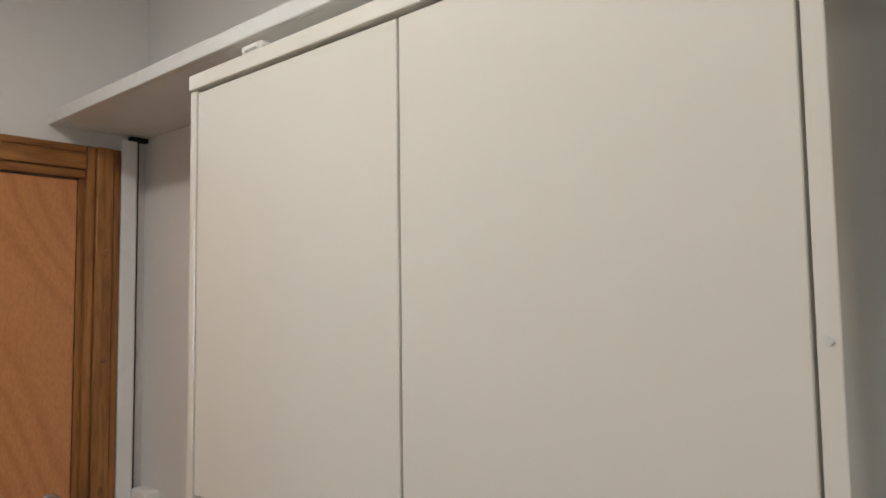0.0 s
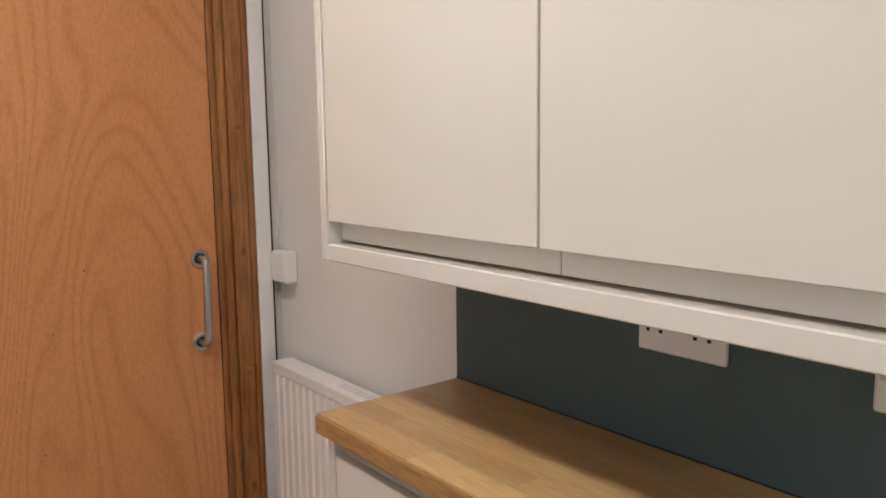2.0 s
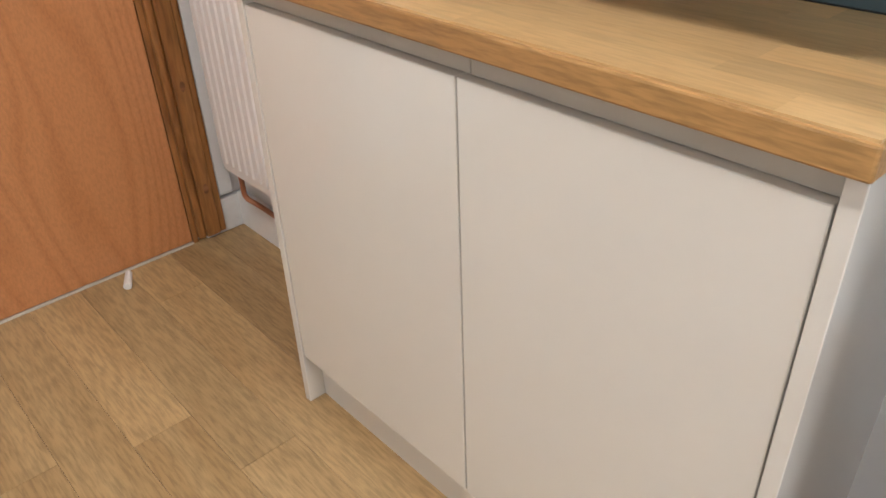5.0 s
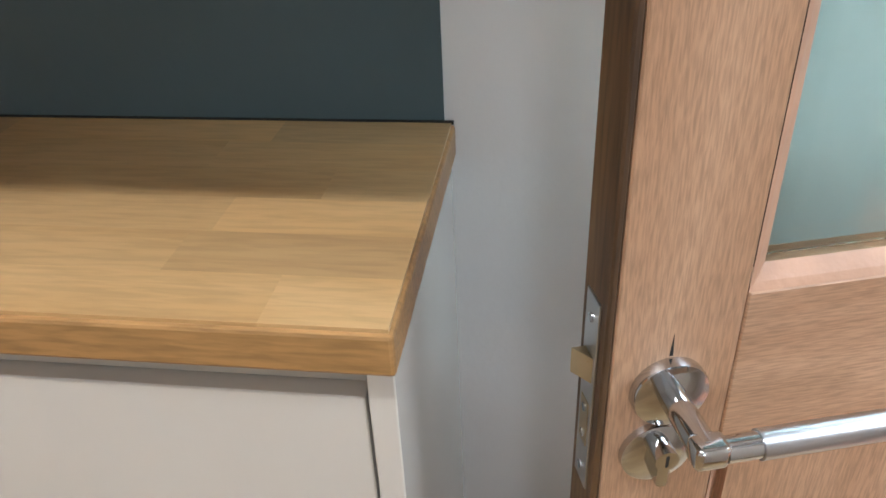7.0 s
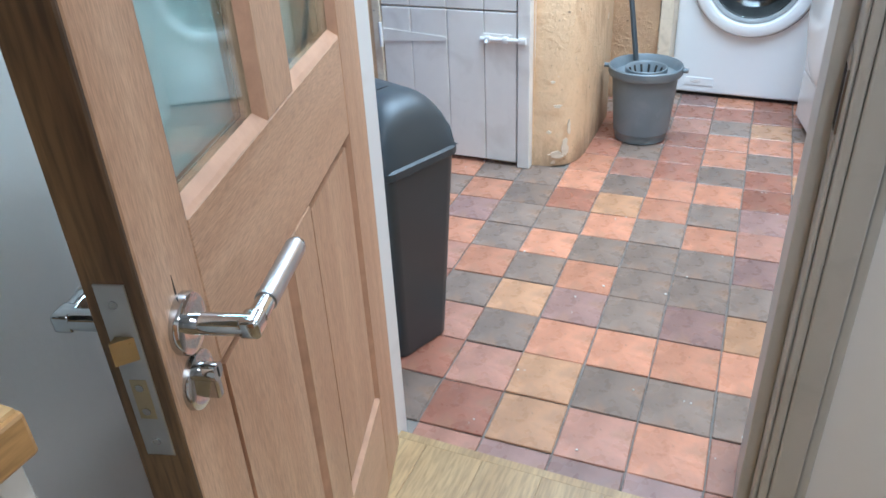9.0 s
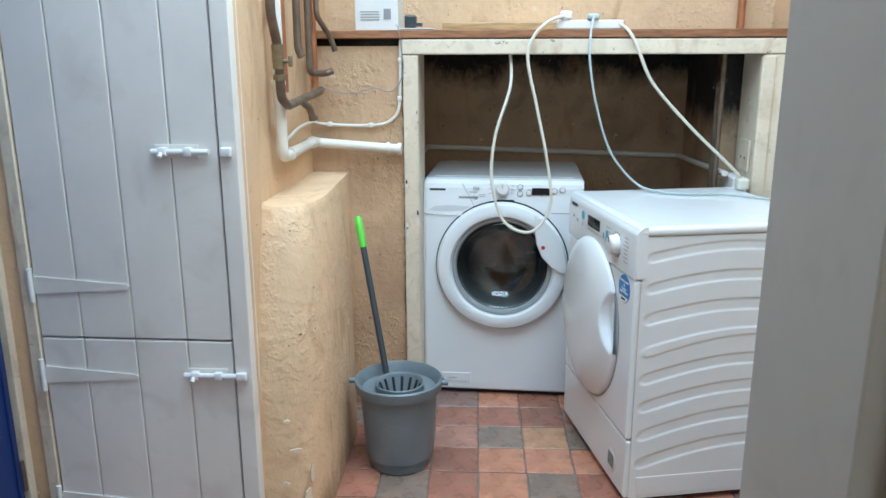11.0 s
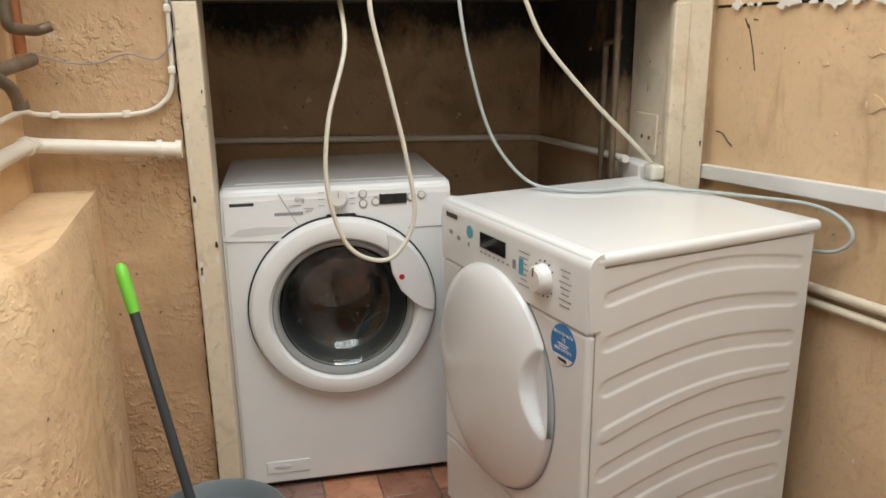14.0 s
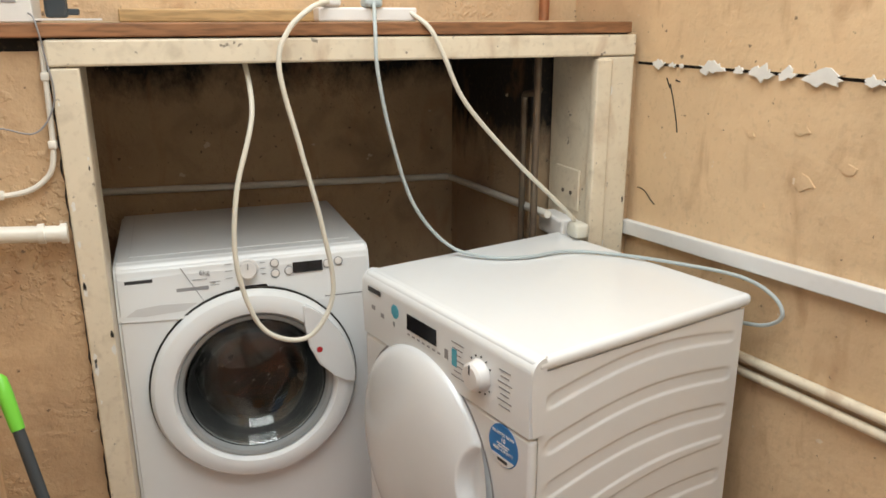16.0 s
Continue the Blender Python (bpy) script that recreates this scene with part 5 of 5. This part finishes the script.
# plank cupboard door in two leaves
PX = 3.312
pf = thing("door_frame_3", "worn white painted frame of the plank cupboard", "door frame", base=(PX, 0.4, FZ), kind="structure")
bm = B(); box(bm, PX - 0.006, PX + 0.06, 0.106, 0.152, FZ, 2.0, 0.003, 2); part("upright", bm, plank_paint, pf)
bm = B(); box(bm, PX - 0.006, PX + 0.06, 0.682, 0.714, FZ, 2.0, 0.003, 2); part("upright", bm, cream_trim, pf)
bm = B(); box(bm, PX - 0.006, PX + 0.06, 0.152, 0.682, 1.93, 2.0, 0.003, 2); part("head", bm, plank_paint, pf)
def plank_leaf(name, label, z0, z1, bolt_z, hinge_z, by):
    d = thing(name, label, "cupboard door", base=(PX, 0.42, z0), kind="structure")
    ys = (0.157, 0.278, 0.419, 0.562, 0.679)
    for a, b in zip(ys, ys[1:]):
        bm = B(); box(bm, PX, PX + 0.022, a + 0.001, b - 0.001, z0, z1, 0.0035, 2); part("plank", bm, plank_paint, d)
    bm = B(); box(bm, PX + 0.0225, PX + 0.04, 0.16, 0.676, z0 + 0.05, z1 - 0.05); part("backing", bm, dark_gap, d)
    bm = B(); box(bm, PX - 0.004, PX - 0.0005, by, by + 0.110, bolt_z - 0.017, bolt_z + 0.017, 0.001, 1); b = part("bolt_plate", bm, plank_paint, d)
    bm = B(); cyl(bm, (PX - 0.013, by - 0.03, bolt_z), (PX - 0.013, by + 0.115, bolt_z), 0.0075, seg=14); cyl(bm, (PX - 0.013, by + 0.09, bolt_z), (PX - 0.030, by + 0.09, bolt_z - 0.012), 0.006, seg=12); part("bolt", bm, trim_white, d, "white painted slide bolt")
    for k in (0.012, 0.075):
        bm = B(); box(bm, PX - 0.022, PX - 0.004, by + k, by + k + 0.022, bolt_z - 0.011, bolt_z + 0.011, 0.004, 2); part("bolt_guide", bm, trim_white, d)
    bm = B(); box(bm, PX - 0.022, PX - 0.0065, 0.118, 0.146, bolt_z - 0.012, bolt_z + 0.012, 0.004, 2); part("bolt_keep", bm, trim_white, d)
    for hz in hinge_z:
        bm = B(); prism(bm, [(0.676, hz - 0.024), (0.676, hz + 0.024), (0.425, hz + 0.006), (0.417, hz), (0.425, hz - 0.008)], Matrix(((0, 0, -1, PX - 0.0005), (1, 0, 0, 0), (0, 1, 0, 0), (0, 0, 0, 1))), 0.004); part("strap_hinge", bm, plank_paint, d)
        bm = B(); cyl(bm, (PX - 0.008, 0.683, hz - 0.045), (PX - 0.008, 0.683, hz + 0.045), 0.007, seg=12); part("hinge_pin", bm, trim_white, d)
    return d
plank_leaf("door_3", "worn white plank cupboard door, upper leaf, bolted shut", 0.548, 1.925, 1.045, (0.692, 1.70), 0.205)
plank_leaf("door_4", "worn white plank cupboard door, lower leaf, bolted shut", -0.012, 0.543, 0.452, (0.44, 0.06), 0.172)

# blue door in the side wall
bd = thing("door_5", "navy blue painted timber door", "door", base=(2.85, 0.8, FZ), kind="structure")
bm = B(); box(bm, 2.42, 3.282, 0.775, 0.80, FZ + 0.01, 2.0, 0.002, 1); part("door_leaf", bm, blue_paint, bd)
bm = B(); box(bm, 3.262, 3.279, 0.768, 0.776, FZ + 0.01, 2.0, 0.002, 1); part("door_bead", bm, blue_paint, bd)
bm = B(); cyl(bm, (3.285, 0.768, 0.10), (3.285, 0.768, 0.19), 0.007, seg=10); part("hinge", bm, old_pipe, bd)
bm = B(); box(bm, 3.288, 3.3145, 0.755, 0.80, FZ, 2.06, 0.003, 2)
solo("door_frame_5", bm, cream_trim, "cream painted frame beside the blue door", "door frame", kind="structure")

# pipes on the wall above the ledge
def pipe(name, pts, r, material, label, bend=0.03, clips=()):
    t = thing(name, label, "pipe", base=pts[0])
    part("run", elbow(B(), pts, r, 14, bend), material, t)
    for p, d in clips:
        bm = B(); a, b = Vector(p) - Vector(d) * 0.006, Vector(p) + Vector(d) * 0.006
        cyl(bm, a, b, r * 1.25, seg=14); part("clip", bm, white_pipe, t)
    return t
pipe("waste_pipe", [(3.655, 0.095, 2.6), (3.668, 0.095, 0.985), (4.10, 0.105, 0.985), (4.135, 0.10, 0.978), (4.135, -0.196, 0.956)], 0.0165, white_pipe, "white plastic waste pipe bent round the corner", 0.03,
     (((3.75, 0.096, 0.985), (1, 0, 0)), ((4.07, 0.104, 0.985), (1, 0, 0)), ((3.66, 0.095, 1.2), (0, 0, 1)), ((4.135, -0.19, 0.957), (0, 1, 0)), ((4.135, -0.15, 0.960), (0, 1, 0))))
pipe("copper_pipe", [(3.715, 0.10, 2.6), (3.735, 0.10, 1.17)], 0.014, copper, "upright tarnished copper pipe", clips=())
pipe("iron_pipe", [(3.50, 0.07, 2.6), (3.535, 0.07, 1.38), (3.585, 0.07, 1.30), (3.595, 0.07, 1.16), (3.66, 0.07, 1.135), (4.10, 0.075, 1.158)], 0.013, old_pipe, "dark tarnished pipe with a joint and stub", 0.02)
bm = B(); cyl(bm, (3.583, 0.07, 1.305), (3.589, 0.07, 1.24), 0.017, seg=14); cyl(bm, (3.59, 0.07, 1.225), (3.592, 0.07, 1.21), 0.0185, seg=6); cyl(bm, (3.583, 0.07, 1.26), (3.583, 0.04, 1.26), 0.006, seg=10); box(bm, 3.578, 3.588, 0.03, 0.042, 1.245, 1.275, 0.002, 1)
solo("stop_valve", bm, old_brass, "old brass stop valve on the pipe", "valve")
bm = B(); elbow(bm, [(3.80, 0.072, 1.145), (3.835, 0.05, 1.118), (3.855, 0.045, 1.085)], 0.011, 12, 0.012); cyl(bm, (3.855, 0.045, 1.092), (3.857, 0.044, 1.078), 0.0145, seg=12)
solo("drain_cock", bm, old_pipe, "dark drain stub below the pipe", "valve")
for nm, pts, r, mt in (("grey_pipe", [(3.88, 0.09, 2.6), (3.88, 0.09, 1.29), (3.885, 0.08, 1.27)], 0.012, old_pipe), ("grey_pipe", [(4.00, 0.085, 2.6), (4.00, 0.085, 1.22), (4.10, 0.055, 1.215), (4.105, 0.03, 1.225)], 0.011, old_pipe), ("grey_pipe", [(4.085, 0.09, 2.6), (4.085, 0.09, 1.17)], 0.012, copper), ("grey_pipe", [(4.02, 0.06, 2.6), (4.02, 0.06, 1.40), (4.09, 0.03, 1.33), (4.10, 0.02, 1.29)], 0.009, old_pipe)):
    pipe(nm, pts, r, mt, "thin dark upright pipe above the ledge", 0.02)
cd = thing("cable_conduit", "white cable clipped along the wall", "cable", base=(4.15, 0, 1.0))
bm = B(); tube(bm, [(3.70, 0.118, 1.085), (3.72, 0.117, 1.035), (3.80, 0.117, 1.025), (3.95, 0.117, 1.045), (4.11, 0.112, 1.052), (4.155, 0.09, 1.042), (4.158, 0.0, 1.036), (4.158, -0.115, 1.038), (4.158, -0.165, 1.060), (4.158, -0.187, 1.10), (4.158, -0.193, 1.20), (4.158, -0.195, 1.325)], 0.0055, 10, 5); part("cable", bm, white_pipe, cd)
for p in ((4.158, 0.06, 1.040), (4.158, -0.085, 1.037), (4.158, -0.190, 1.13), (4.158, -0.194, 1.26)):
    bm = B(); box(bm, p[0] - 0.008, p[0] + 0.012, p[1] - 0.008, p[1] + 0.008, p[2] - 0.008, p[2] + 0.008, 0.003, 2); part("clip", bm, white_pipe, cd)
bm = B(); tube(bm, [(4.095, 0.075, 1.172), (4.15, 0.02, 1.150), (4.155, -0.04, 1.148), (4.155, -0.10, 1.166), (4.150, -0.165, 1.155), (4.145, -0.205, 1.215), (4.14, -0.200, 1.30), (4.135, -0.192, 1.362), (4.17, -0.18, 1.375)], 0.0017, 8, 6)
solo("thin_wire", bm, grey_ink, "thin grey wire drooping from the shelf", "wire")

# inside the alcove
pipe("alcove_pipe", [(4.40, -0.21, 0.87), (4.95, -0.212, 0.872), (4.95, -1.34, 0.838), (4.25, -1.345, 0.862)], 0.011, white_pipe, "thin cream pipe round the alcove wall", 0.03, (((4.95, -0.62, 0.86), (0, 1, 0)), ((4.95, -1.1, 0.845), (0, 1, 0))))
pipe("alcove_riser", [(4.375, -1.33, 0.30), (4.375, -1.33, 1.17), (4.30, -1.33, 1.18), (4.29, -1.33, 1.19)], 0.009, old_pipe, "dark upright pipe in the alcove corner", 0.015)
pipe("alcove_riser", [(4.285, -1.32, 0.30), (4.285, -1.32, 1.30)], 0.0095, old_pipe, "dark upright pipe in the alcove corner")
pipe("wall_riser", [(4.41, -1.40, 1.36), (4.41, -1.40, 2.6)], 0.014, copper, "brown upright pipe above the shelf")
ob = thing("alcove_socket", "old white socket box inside the alcove", "wall socket", base=(4.30, -1.40, 0.9))
bm = B(); box(bm, 4.20, 4.32, -1.411, -1.4035, 0.875, 0.985, 0.003, 2); part("box_body", bm, cream_trim, ob)
for px in (4.235, 4.275):
    bm = B(); cyl(bm, (px, -1.404, 0.92), (px, -1.4015, 0.92), 0.0055, seg=12); part("screw", bm, old_pipe, ob)
bm = B(); box(bm, 4.20, 4.33, -1.411, -1.36, 0.800, 0.855, 0.006, 2); part("cover", bm, plastic_white, ob)

# things on the shelf
es = thing("extension_lead", "white extension block with two plugs on the shelf", "extension lead", base=(4.18, -0.83, 1.358))
bm = B(); box(bm, 4.155, 4.205, -0.945, -0.725, 1.359, 1.388, 0.004, 2); part("block", bm, plastic_white, es)
bm = B(); box(bm, 4.150, 4.196, -0.775, -0.735, 1.3885, 1.418, 0.008, 3); part("plug", bm, plastic_white, es)
bm = B(); box(bm, 4.145, 4.190, -0.865, -0.825, 1.3885, 1.408, 0.007, 3); part("plug", bm, cable_grey, es, "pale blue-grey plug")
kb = thing("cardboard_box", "open white printed cardboard box on the shelf", "cardboard box", base=(4.25, -0.09, 1.358))
bm = B(); box(bm, 4.19, 4.36, -0.185, -0.035, 1.3585, 1.50, 0.002, 1); part("carton", bm, card, kb)
bm = B(); prism(bm, [(4.185, -0.186), (4.30, -0.186), (4.29, -0.30), (4.19, -0.305)], Matrix.Translation((0, 0, 1.362)), 0.004); part("flap", bm, card, kb)
bm = B(); box(bm, 4.1885, 4.1895, -0.160, -0.135, 1.395, 1.43); part("print_block", bm, grey_ink, kb)
for k in range(4):
    bm = B(); box(bm, 4.1885, 4.1895, -0.120, -0.055, 1.392 + k * 0.009, 1.395 + k * 0.009); part("print_line", bm, grey_ink, kb)
bm = B(); box(bm, 4.20, 4.24, -0.245, -0.205, 1.367, 1.410, 0.006, 2); box(bm, 4.21, 4.235, -0.265, -0.24, 1.372, 1.384, 0.002, 1)
solo("black_adapter", bm, dark_plastic, "small black power adapter in the box flap", "adapter")

# hanging leads
lead = lambda name, pts, r, m, label: solo(name, tube(B(), pts, r, 10, 8), m, label, "cable")
lead("white_lead", [(4.150, -0.745, 1.400), (4.115, -0.700, 1.385), (4.108, -0.650, 1.340), (4.105, -0.628, 1.265), (4.11, -0.664, 1.098), (4.11, -0.701, 0.931), (4.11, -0.720, 0.774), (4.105, -0.673, 0.683), (4.105, -0.610, 0.674), (4.105, -0.548, 0.724), (4.11, -0.513, 0.859), (4.12, -0.525, 1.011), (4.15, -0.573, 1.172), (4.20, -0.570, 1.29)], 0.0055, cable_white, "cream lead hanging in a long loop")
lead("grey_lead", [(4.148, -0.845, 1.398), (4.10, -0.832, 1.34), (4.085, -0.831, 1.255), (4.085, -0.859, 1.111), (4.10, -0.915, 0.955), (4.12, -1.01, 0.845), (4.06, -1.085, 0.826), (4.03, -1.17, 0.826), (4.035, -1.28, 0.826), (3.96, -1.385, 0.826), (3.83, -1.46, 0.832), (3.70, -1.505, 0.838), (3.615, -1.515, 0.822), (3.585, -1.515, 0.788), (3.63, -1.512, 0.752), (3.72, -1.50, 0.735)], 0.0042, cable_grey, "pale blue-grey lead trailing over the dryer")
lead("white_lead", [(4.16, -0.93, 1.378), (4.13, -0.965, 1.345), (4.12, -0.995, 1.285), (4.12, -1.049, 1.179), (4.13, -1.18, 1.04), (4.14, -1.295, 0.935), (4.155, -1.368, 0.868), (4.20, -1.385, 0.845)], 0.0055, cable_white, "cream lead running down behind the dryer")
bm = B(); box(bm, 4.12, 4.17, -1.395, -1.355, 0.825, 0.862, 0.008, 3)
solo("lead_knot", bm, cable_white, "taped cream cable joint behind the dryer", "cable joint")

# right-hand wall: trunking, pipes, chipped line
bm = B(); box(bm, -1.75, 0.0, RY, RY + 0.02, -0.019, 0.019, 0.003, 2)
bm.transform(Matrix.Translation((4.165, 0, 0.834)) @ pose(0, 0, 0, 0, 4.0, 0))
solo("wall_trunking", bm, trim_white, "white cable trunking running along the wall", "trunking")
bm = B(); cyl(bm, (4.168, RY + 0.012, 0.832), (4.182, RY + 0.012, 0.832), 0.014, seg=12)
solo("trunking_hole", bm, dark_gap, "dark hole at the end of the trunking", "hole")
for dz, r in ((0.0, 0.011), (-0.032, 0.010)):
    bm = B(); tube(bm, [(4.15, RY + 0.011, 0.618 + dz), (3.775, RY + 0.011, 0.645 + dz), (3.2, RY + 0.011, 0.690 + dz), (2.2, RY + 0.011, 0.76 + dz)], r, 12, 4)
    solo("painted_pipe", bm, cream_trim, "cream painted pipe along the wall", "pipe", group="wall pipes")
bm = B(); tube(bm, [(3.95, RY + 0.04, 0.11), (3.6, RY + 0.04, 0.085), (2.9, RY + 0.04, 0.06)], 0.017, 12, 4)
solo("floor_pipe", bm, cream_trim, "pale pipe low along the wall behind the dryer", "pipe")
bm = B(); loft(bm, [(rr(0.05, 0.022, 0.012), 0.0), (rr(0.052, 0.024, 0.012), 0.09), (rr(0.030, 0.018, 0.010), 0.125), (rr(0.014, 0.012, 0.006), 0.15)]); bm.transform(Matrix.Translation((3.74, RY + 0.055, FZ + 0.13)) @ pose(0, 0, 0, 12, 8, 5))
solo("plastic_bottle", bm, machine_grey, "dusty clear plastic bottle wedged behind the dryer", "bottle")
chips = thing("plaster_chips", "bare white plaster patches along a crack in the wall", "plaster patch", base=(3.9, RY, 1.26), kind="structure")
rng = random.Random(11)
for x, w, hh in ((4.07, 0.05, 0.014), (4.02, 0.03, 0.008), (3.985, 0.02, 0.006), (3.88, 0.09, 0.020), (3.80, 0.03, 0.010), (3.735, 0.07, 0.022), (3.665, 0.05, 0.020), (3.58, 0.10, 0.022), (3.47, 0.05, 0.014), (3.40, 0.08, 0.018), (3.30, 0.05, 0.012)):
    n = 19
    o = [(w / 2 * math.cos(2 * math.pi * k / n) * rng.uniform(0.55, 1.1), 0.8 * hh * math.sin(2 * math.pi * k / n) * rng.uniform(0.25, 1.3)) for k in range(n)]
    bm = B(); prism(bm, o, Matrix(((1, 0, 0, x), (0, 0, 1, RY + 0.0062), (0, 1, 0, 1.259), (0, 0, 0, 1))), 0.003); part("chip", bm, plaster, chips)
bm = B(); box(bm, 2.06, 4.165, RY - 0.004, RY - 0.001, 1.2545, 1.2625)
solo("wall_crack", bm, dark_gap, "dark horizontal crack in the rendered wall", "crack", kind="structure")
cr = thing("wall_cracks", "fine dark cracks and flakes in the painted render", "crack", base=(4.0, RY, 1.1), kind="structure")
for pts in ([(4.03, 1.215), (4.015, 1.18), (4.0, 1.14), (3.99, 1.105)], [(4.13, 0.945), (4.10, 0.942), (4.075, 0.925), (4.055, 0.915)], [(4.01, 1.225), (3.995, 1.222)], [(4.045, 1.228), (4.03, 1.205)]):
    bm = B(); tube(bm, [(x, RY + 0.0005, z) for x, z in pts], 0.0016, 5, 4); part("crack_line", bm, dark_gap, cr)
for x, z, s in ((3.62, 1.16, 0.025), (3.60, 1.06, 0.03), (3.75, 1.13, 0.012), (3.70, 0.99, 0.010), (3.50, 1.10, 0.02)):
    n = 9
    o = [(s * math.cos(2 * math.pi * k / n) * rng.uniform(0.5, 1.2), 0.6 * s * math.sin(2 * math.pi * k / n) * rng.uniform(0.5, 1.2)) for k in range(n)]
    bm = B(); prism(bm, o, Matrix(((1, 0, 0, x), (0, 0, 1, RY), (0, 1, 0, z), (0, 0, 0, 1))), 0.0025); part("paint_flake", bm, cream_smooth, cr)

def ragged(name, y, z0, z1, label, wide=0.0022):
    bm = B()
    n = int((z1 - z0) / 0.02)
    tube(bm, [(AX - 0.0005, y + rng.uniform(-0.0025, 0.0025), z0 + (z1 - z0) * k / n) for k in range(n + 1)], wide, 6, 2)
    solo(name, bm, dark_gap, label, "crack", kind="structure")


ragged("frame_crack", -0.2005, FZ + 0.02, 1.27, "dark ragged gap between the timber frame and the render", 0.0016)
ragged("frame_crack_2", -1.5185, FZ + 0.02, 1.30, "dark ragged gap between the timber frame and the side wall", 0.0026)
lining_chips = thing("frame_chips", "flaked white paint along the alcove frame", "paint flake", base=(AX, -1.43, 0.9), kind="structure")
for k in range(26):
    z, y = rng.uniform(0.35, 1.22), rng.choice((-1.408, -1.452, -1.505, -0.250, -0.212))
    s = rng.uniform(0.004, 0.012)
    o = [(s * 0.45 * math.cos(2 * math.pi * i / 9) * rng.uniform(0.5, 1.2), s * 1.3 * math.sin(2 * math.pi * i / 9) * rng.uniform(0.5, 1.2)) for i in range(9)]
    px = AX - 0.0303 if -1.45 < y < -1.405 else AX - 0.0243
    bm = B(); prism(bm, o, Matrix(((0, 0, -1, px), (-1, 0, 0, y), (0, 1, 0, z), (0, 0, 0, 1))), 0.0006); part("flake", bm, plaster if k % 3 else dark_gap, lining_chips)

# peeling paint at the foot of the low wall
lc = thing("ledge_chips", "peeling paint at the foot of the low wall", "paint flake", base=(3.5, 0.0, 0.87), kind="structure")
for ang, z, sw, sh in ((222, 0.045, 0.016, 0.040), (205, 0.02, 0.03, 0.014), (190, 0.11, 0.010, 0.007), (230, 0.12, 0.008, 0.03), (205, 0.21, 0.016, 0.007), (196, 0.30, 0.009, 0.005)):
    c = Vector((3.455 + 0.108 * math.cos(radians(ang)), 0.062 + 0.108 * math.sin(radians(ang)), z))
    o = [(sw * math.cos(2 * math.pi * i / 15) * rng.uniform(0.5, 1.2), sh * math.sin(2 * math.pi * i / 15) * rng.uniform(0.5, 1.2)) for i in range(15)]
    bm = B(); prism(bm, o, Matrix.Translation(c) @ pose(0, 0, 0, 0, 0, ang + 90) @ pose(0, 0, 0, 90), 0.004); part("flake", bm, cream_trim, lc)
bm = B()
for k in range(46):
    x, y, sz = rng.uniform(1.95, 3.6), rng.uniform(-1.0, 0.35), rng.uniform(0.0015, 0.0045)
    prism(bm, [(x + sz * math.cos(i * 1.05) * rng.uniform(0.5, 1.2), y + sz * math.sin(i * 1.05) * rng.uniform(0.5, 1.2)) for i in range(6)], Matrix.Translation((0, 0, FZ + 0.0002)), 0.0018)
solo("paint_specks", bm, plaster, "scattered white paint specks on the tiles", "specks", kind="stuff")

# ---- floors, last ----
rng = random.Random(8)
w = 0.128
ny = 25
for r in range(ny):
    y1 = -0.0 - r * w
    x = -0.92 - rng.uniform(0, 1.1)
    while x < 1.866:
        l = rng.uniform(0.9, 1.3)
        x0, x1 = max(-0.92, x), min(1.866, x + l)
        if x1 - x0 > 0.02:
            bm = B(); box(bm, x0 + 0.0004, x1 - 0.0004, y1 - w + 0.0003, y1 - 0.0003, -0.0025, 0.0, 0.0004, 1); part("floorboard", bm, floor_wood, wood_floor, smooth=0)
        x += l

TP, TPY, TURN = 0.158, 0.156, 0.027
tile_mats = {}
for key, col in (("o", (0.50, 0.225, 0.135)), ("r", (0.32, 0.135, 0.088)), ("g", (0.225, 0.165, 0.130)), ("y", (0.45, 0.245, 0.135)), ("p", (0.38, 0.190, 0.135)), ("m", (0.28, 0.165, 0.14))):
    tile_mats[key] = mat("quarry_tile_" + key, col, 0.28, var=0.28, scale=8, bump=0.5, bscale=35, tint=0.16, dirt=(0.17, 0.115, 0.09), dscale=9, damt=0.62)
    weather(tile_mats[key], 0.0)
tile_mesh = {}
for key, m in tile_mats.items():
    bm = B(); box(bm, -TP / 2 + 0.0019, TP / 2 - 0.0019, -TPY / 2 + 0.0019, TPY / 2 - 0.0019, -0.006, 0.0, 0.0020, 1)
    tile_mesh[key] = mesh_of("tile", bm, m, 0)
# colours of the laid tiles, row by row, from the doorway inwards
LAID = {-3: "rgoygrpogogr", -2: "rgrmrpomogo", -1: "ggrpgoggggpo", 0: "prpgygogroorrr", 1: "myyomogoygpgrg", 2: "mpgoggggoorrrpr", 3: "mogomggogogoogro", 4: "rpgoygmpmrrgoyr", 5: "ogropgrgogyrog"}
rng = random.Random(21)
for j in range(-6, 10):
    row = LAID.get(j, "")
    for i in range(-2, 20):
        u, v = TP * (i + 0.5), -TPY * (j + 0.5)
        cx, cy = 2.095 + u - TURN * v, -0.060 + v + TURN * u
        if cy < RY + 0.05 or cy > 0.74 or cx > 4.95 or (cx > AX + 0.1 and cy > -0.2) or cx < 1.81 or (cx < 1.96 and not -0.83 < cy < 0.0) or (3.42 < cx and cy > 0.03):
            continue
        key = row[i + 2] if i + 2 < len(row) else rng.choice("oorrgggpym")
        t = new("tile", tile_mesh[key])
        t.parent = tile_floor
        t.location = (cx + rng.uniform(-0.001, 0.001), cy + rng.uniform(-0.001, 0.001), FZ + rng.uniform(-0.0010, 0.0010))
        t.rotation_euler = (rng.uniform(-0.006, 0.006), rng.uniform(-0.006, 0.006), TURN + rng.uniform(-0.008, 0.008))
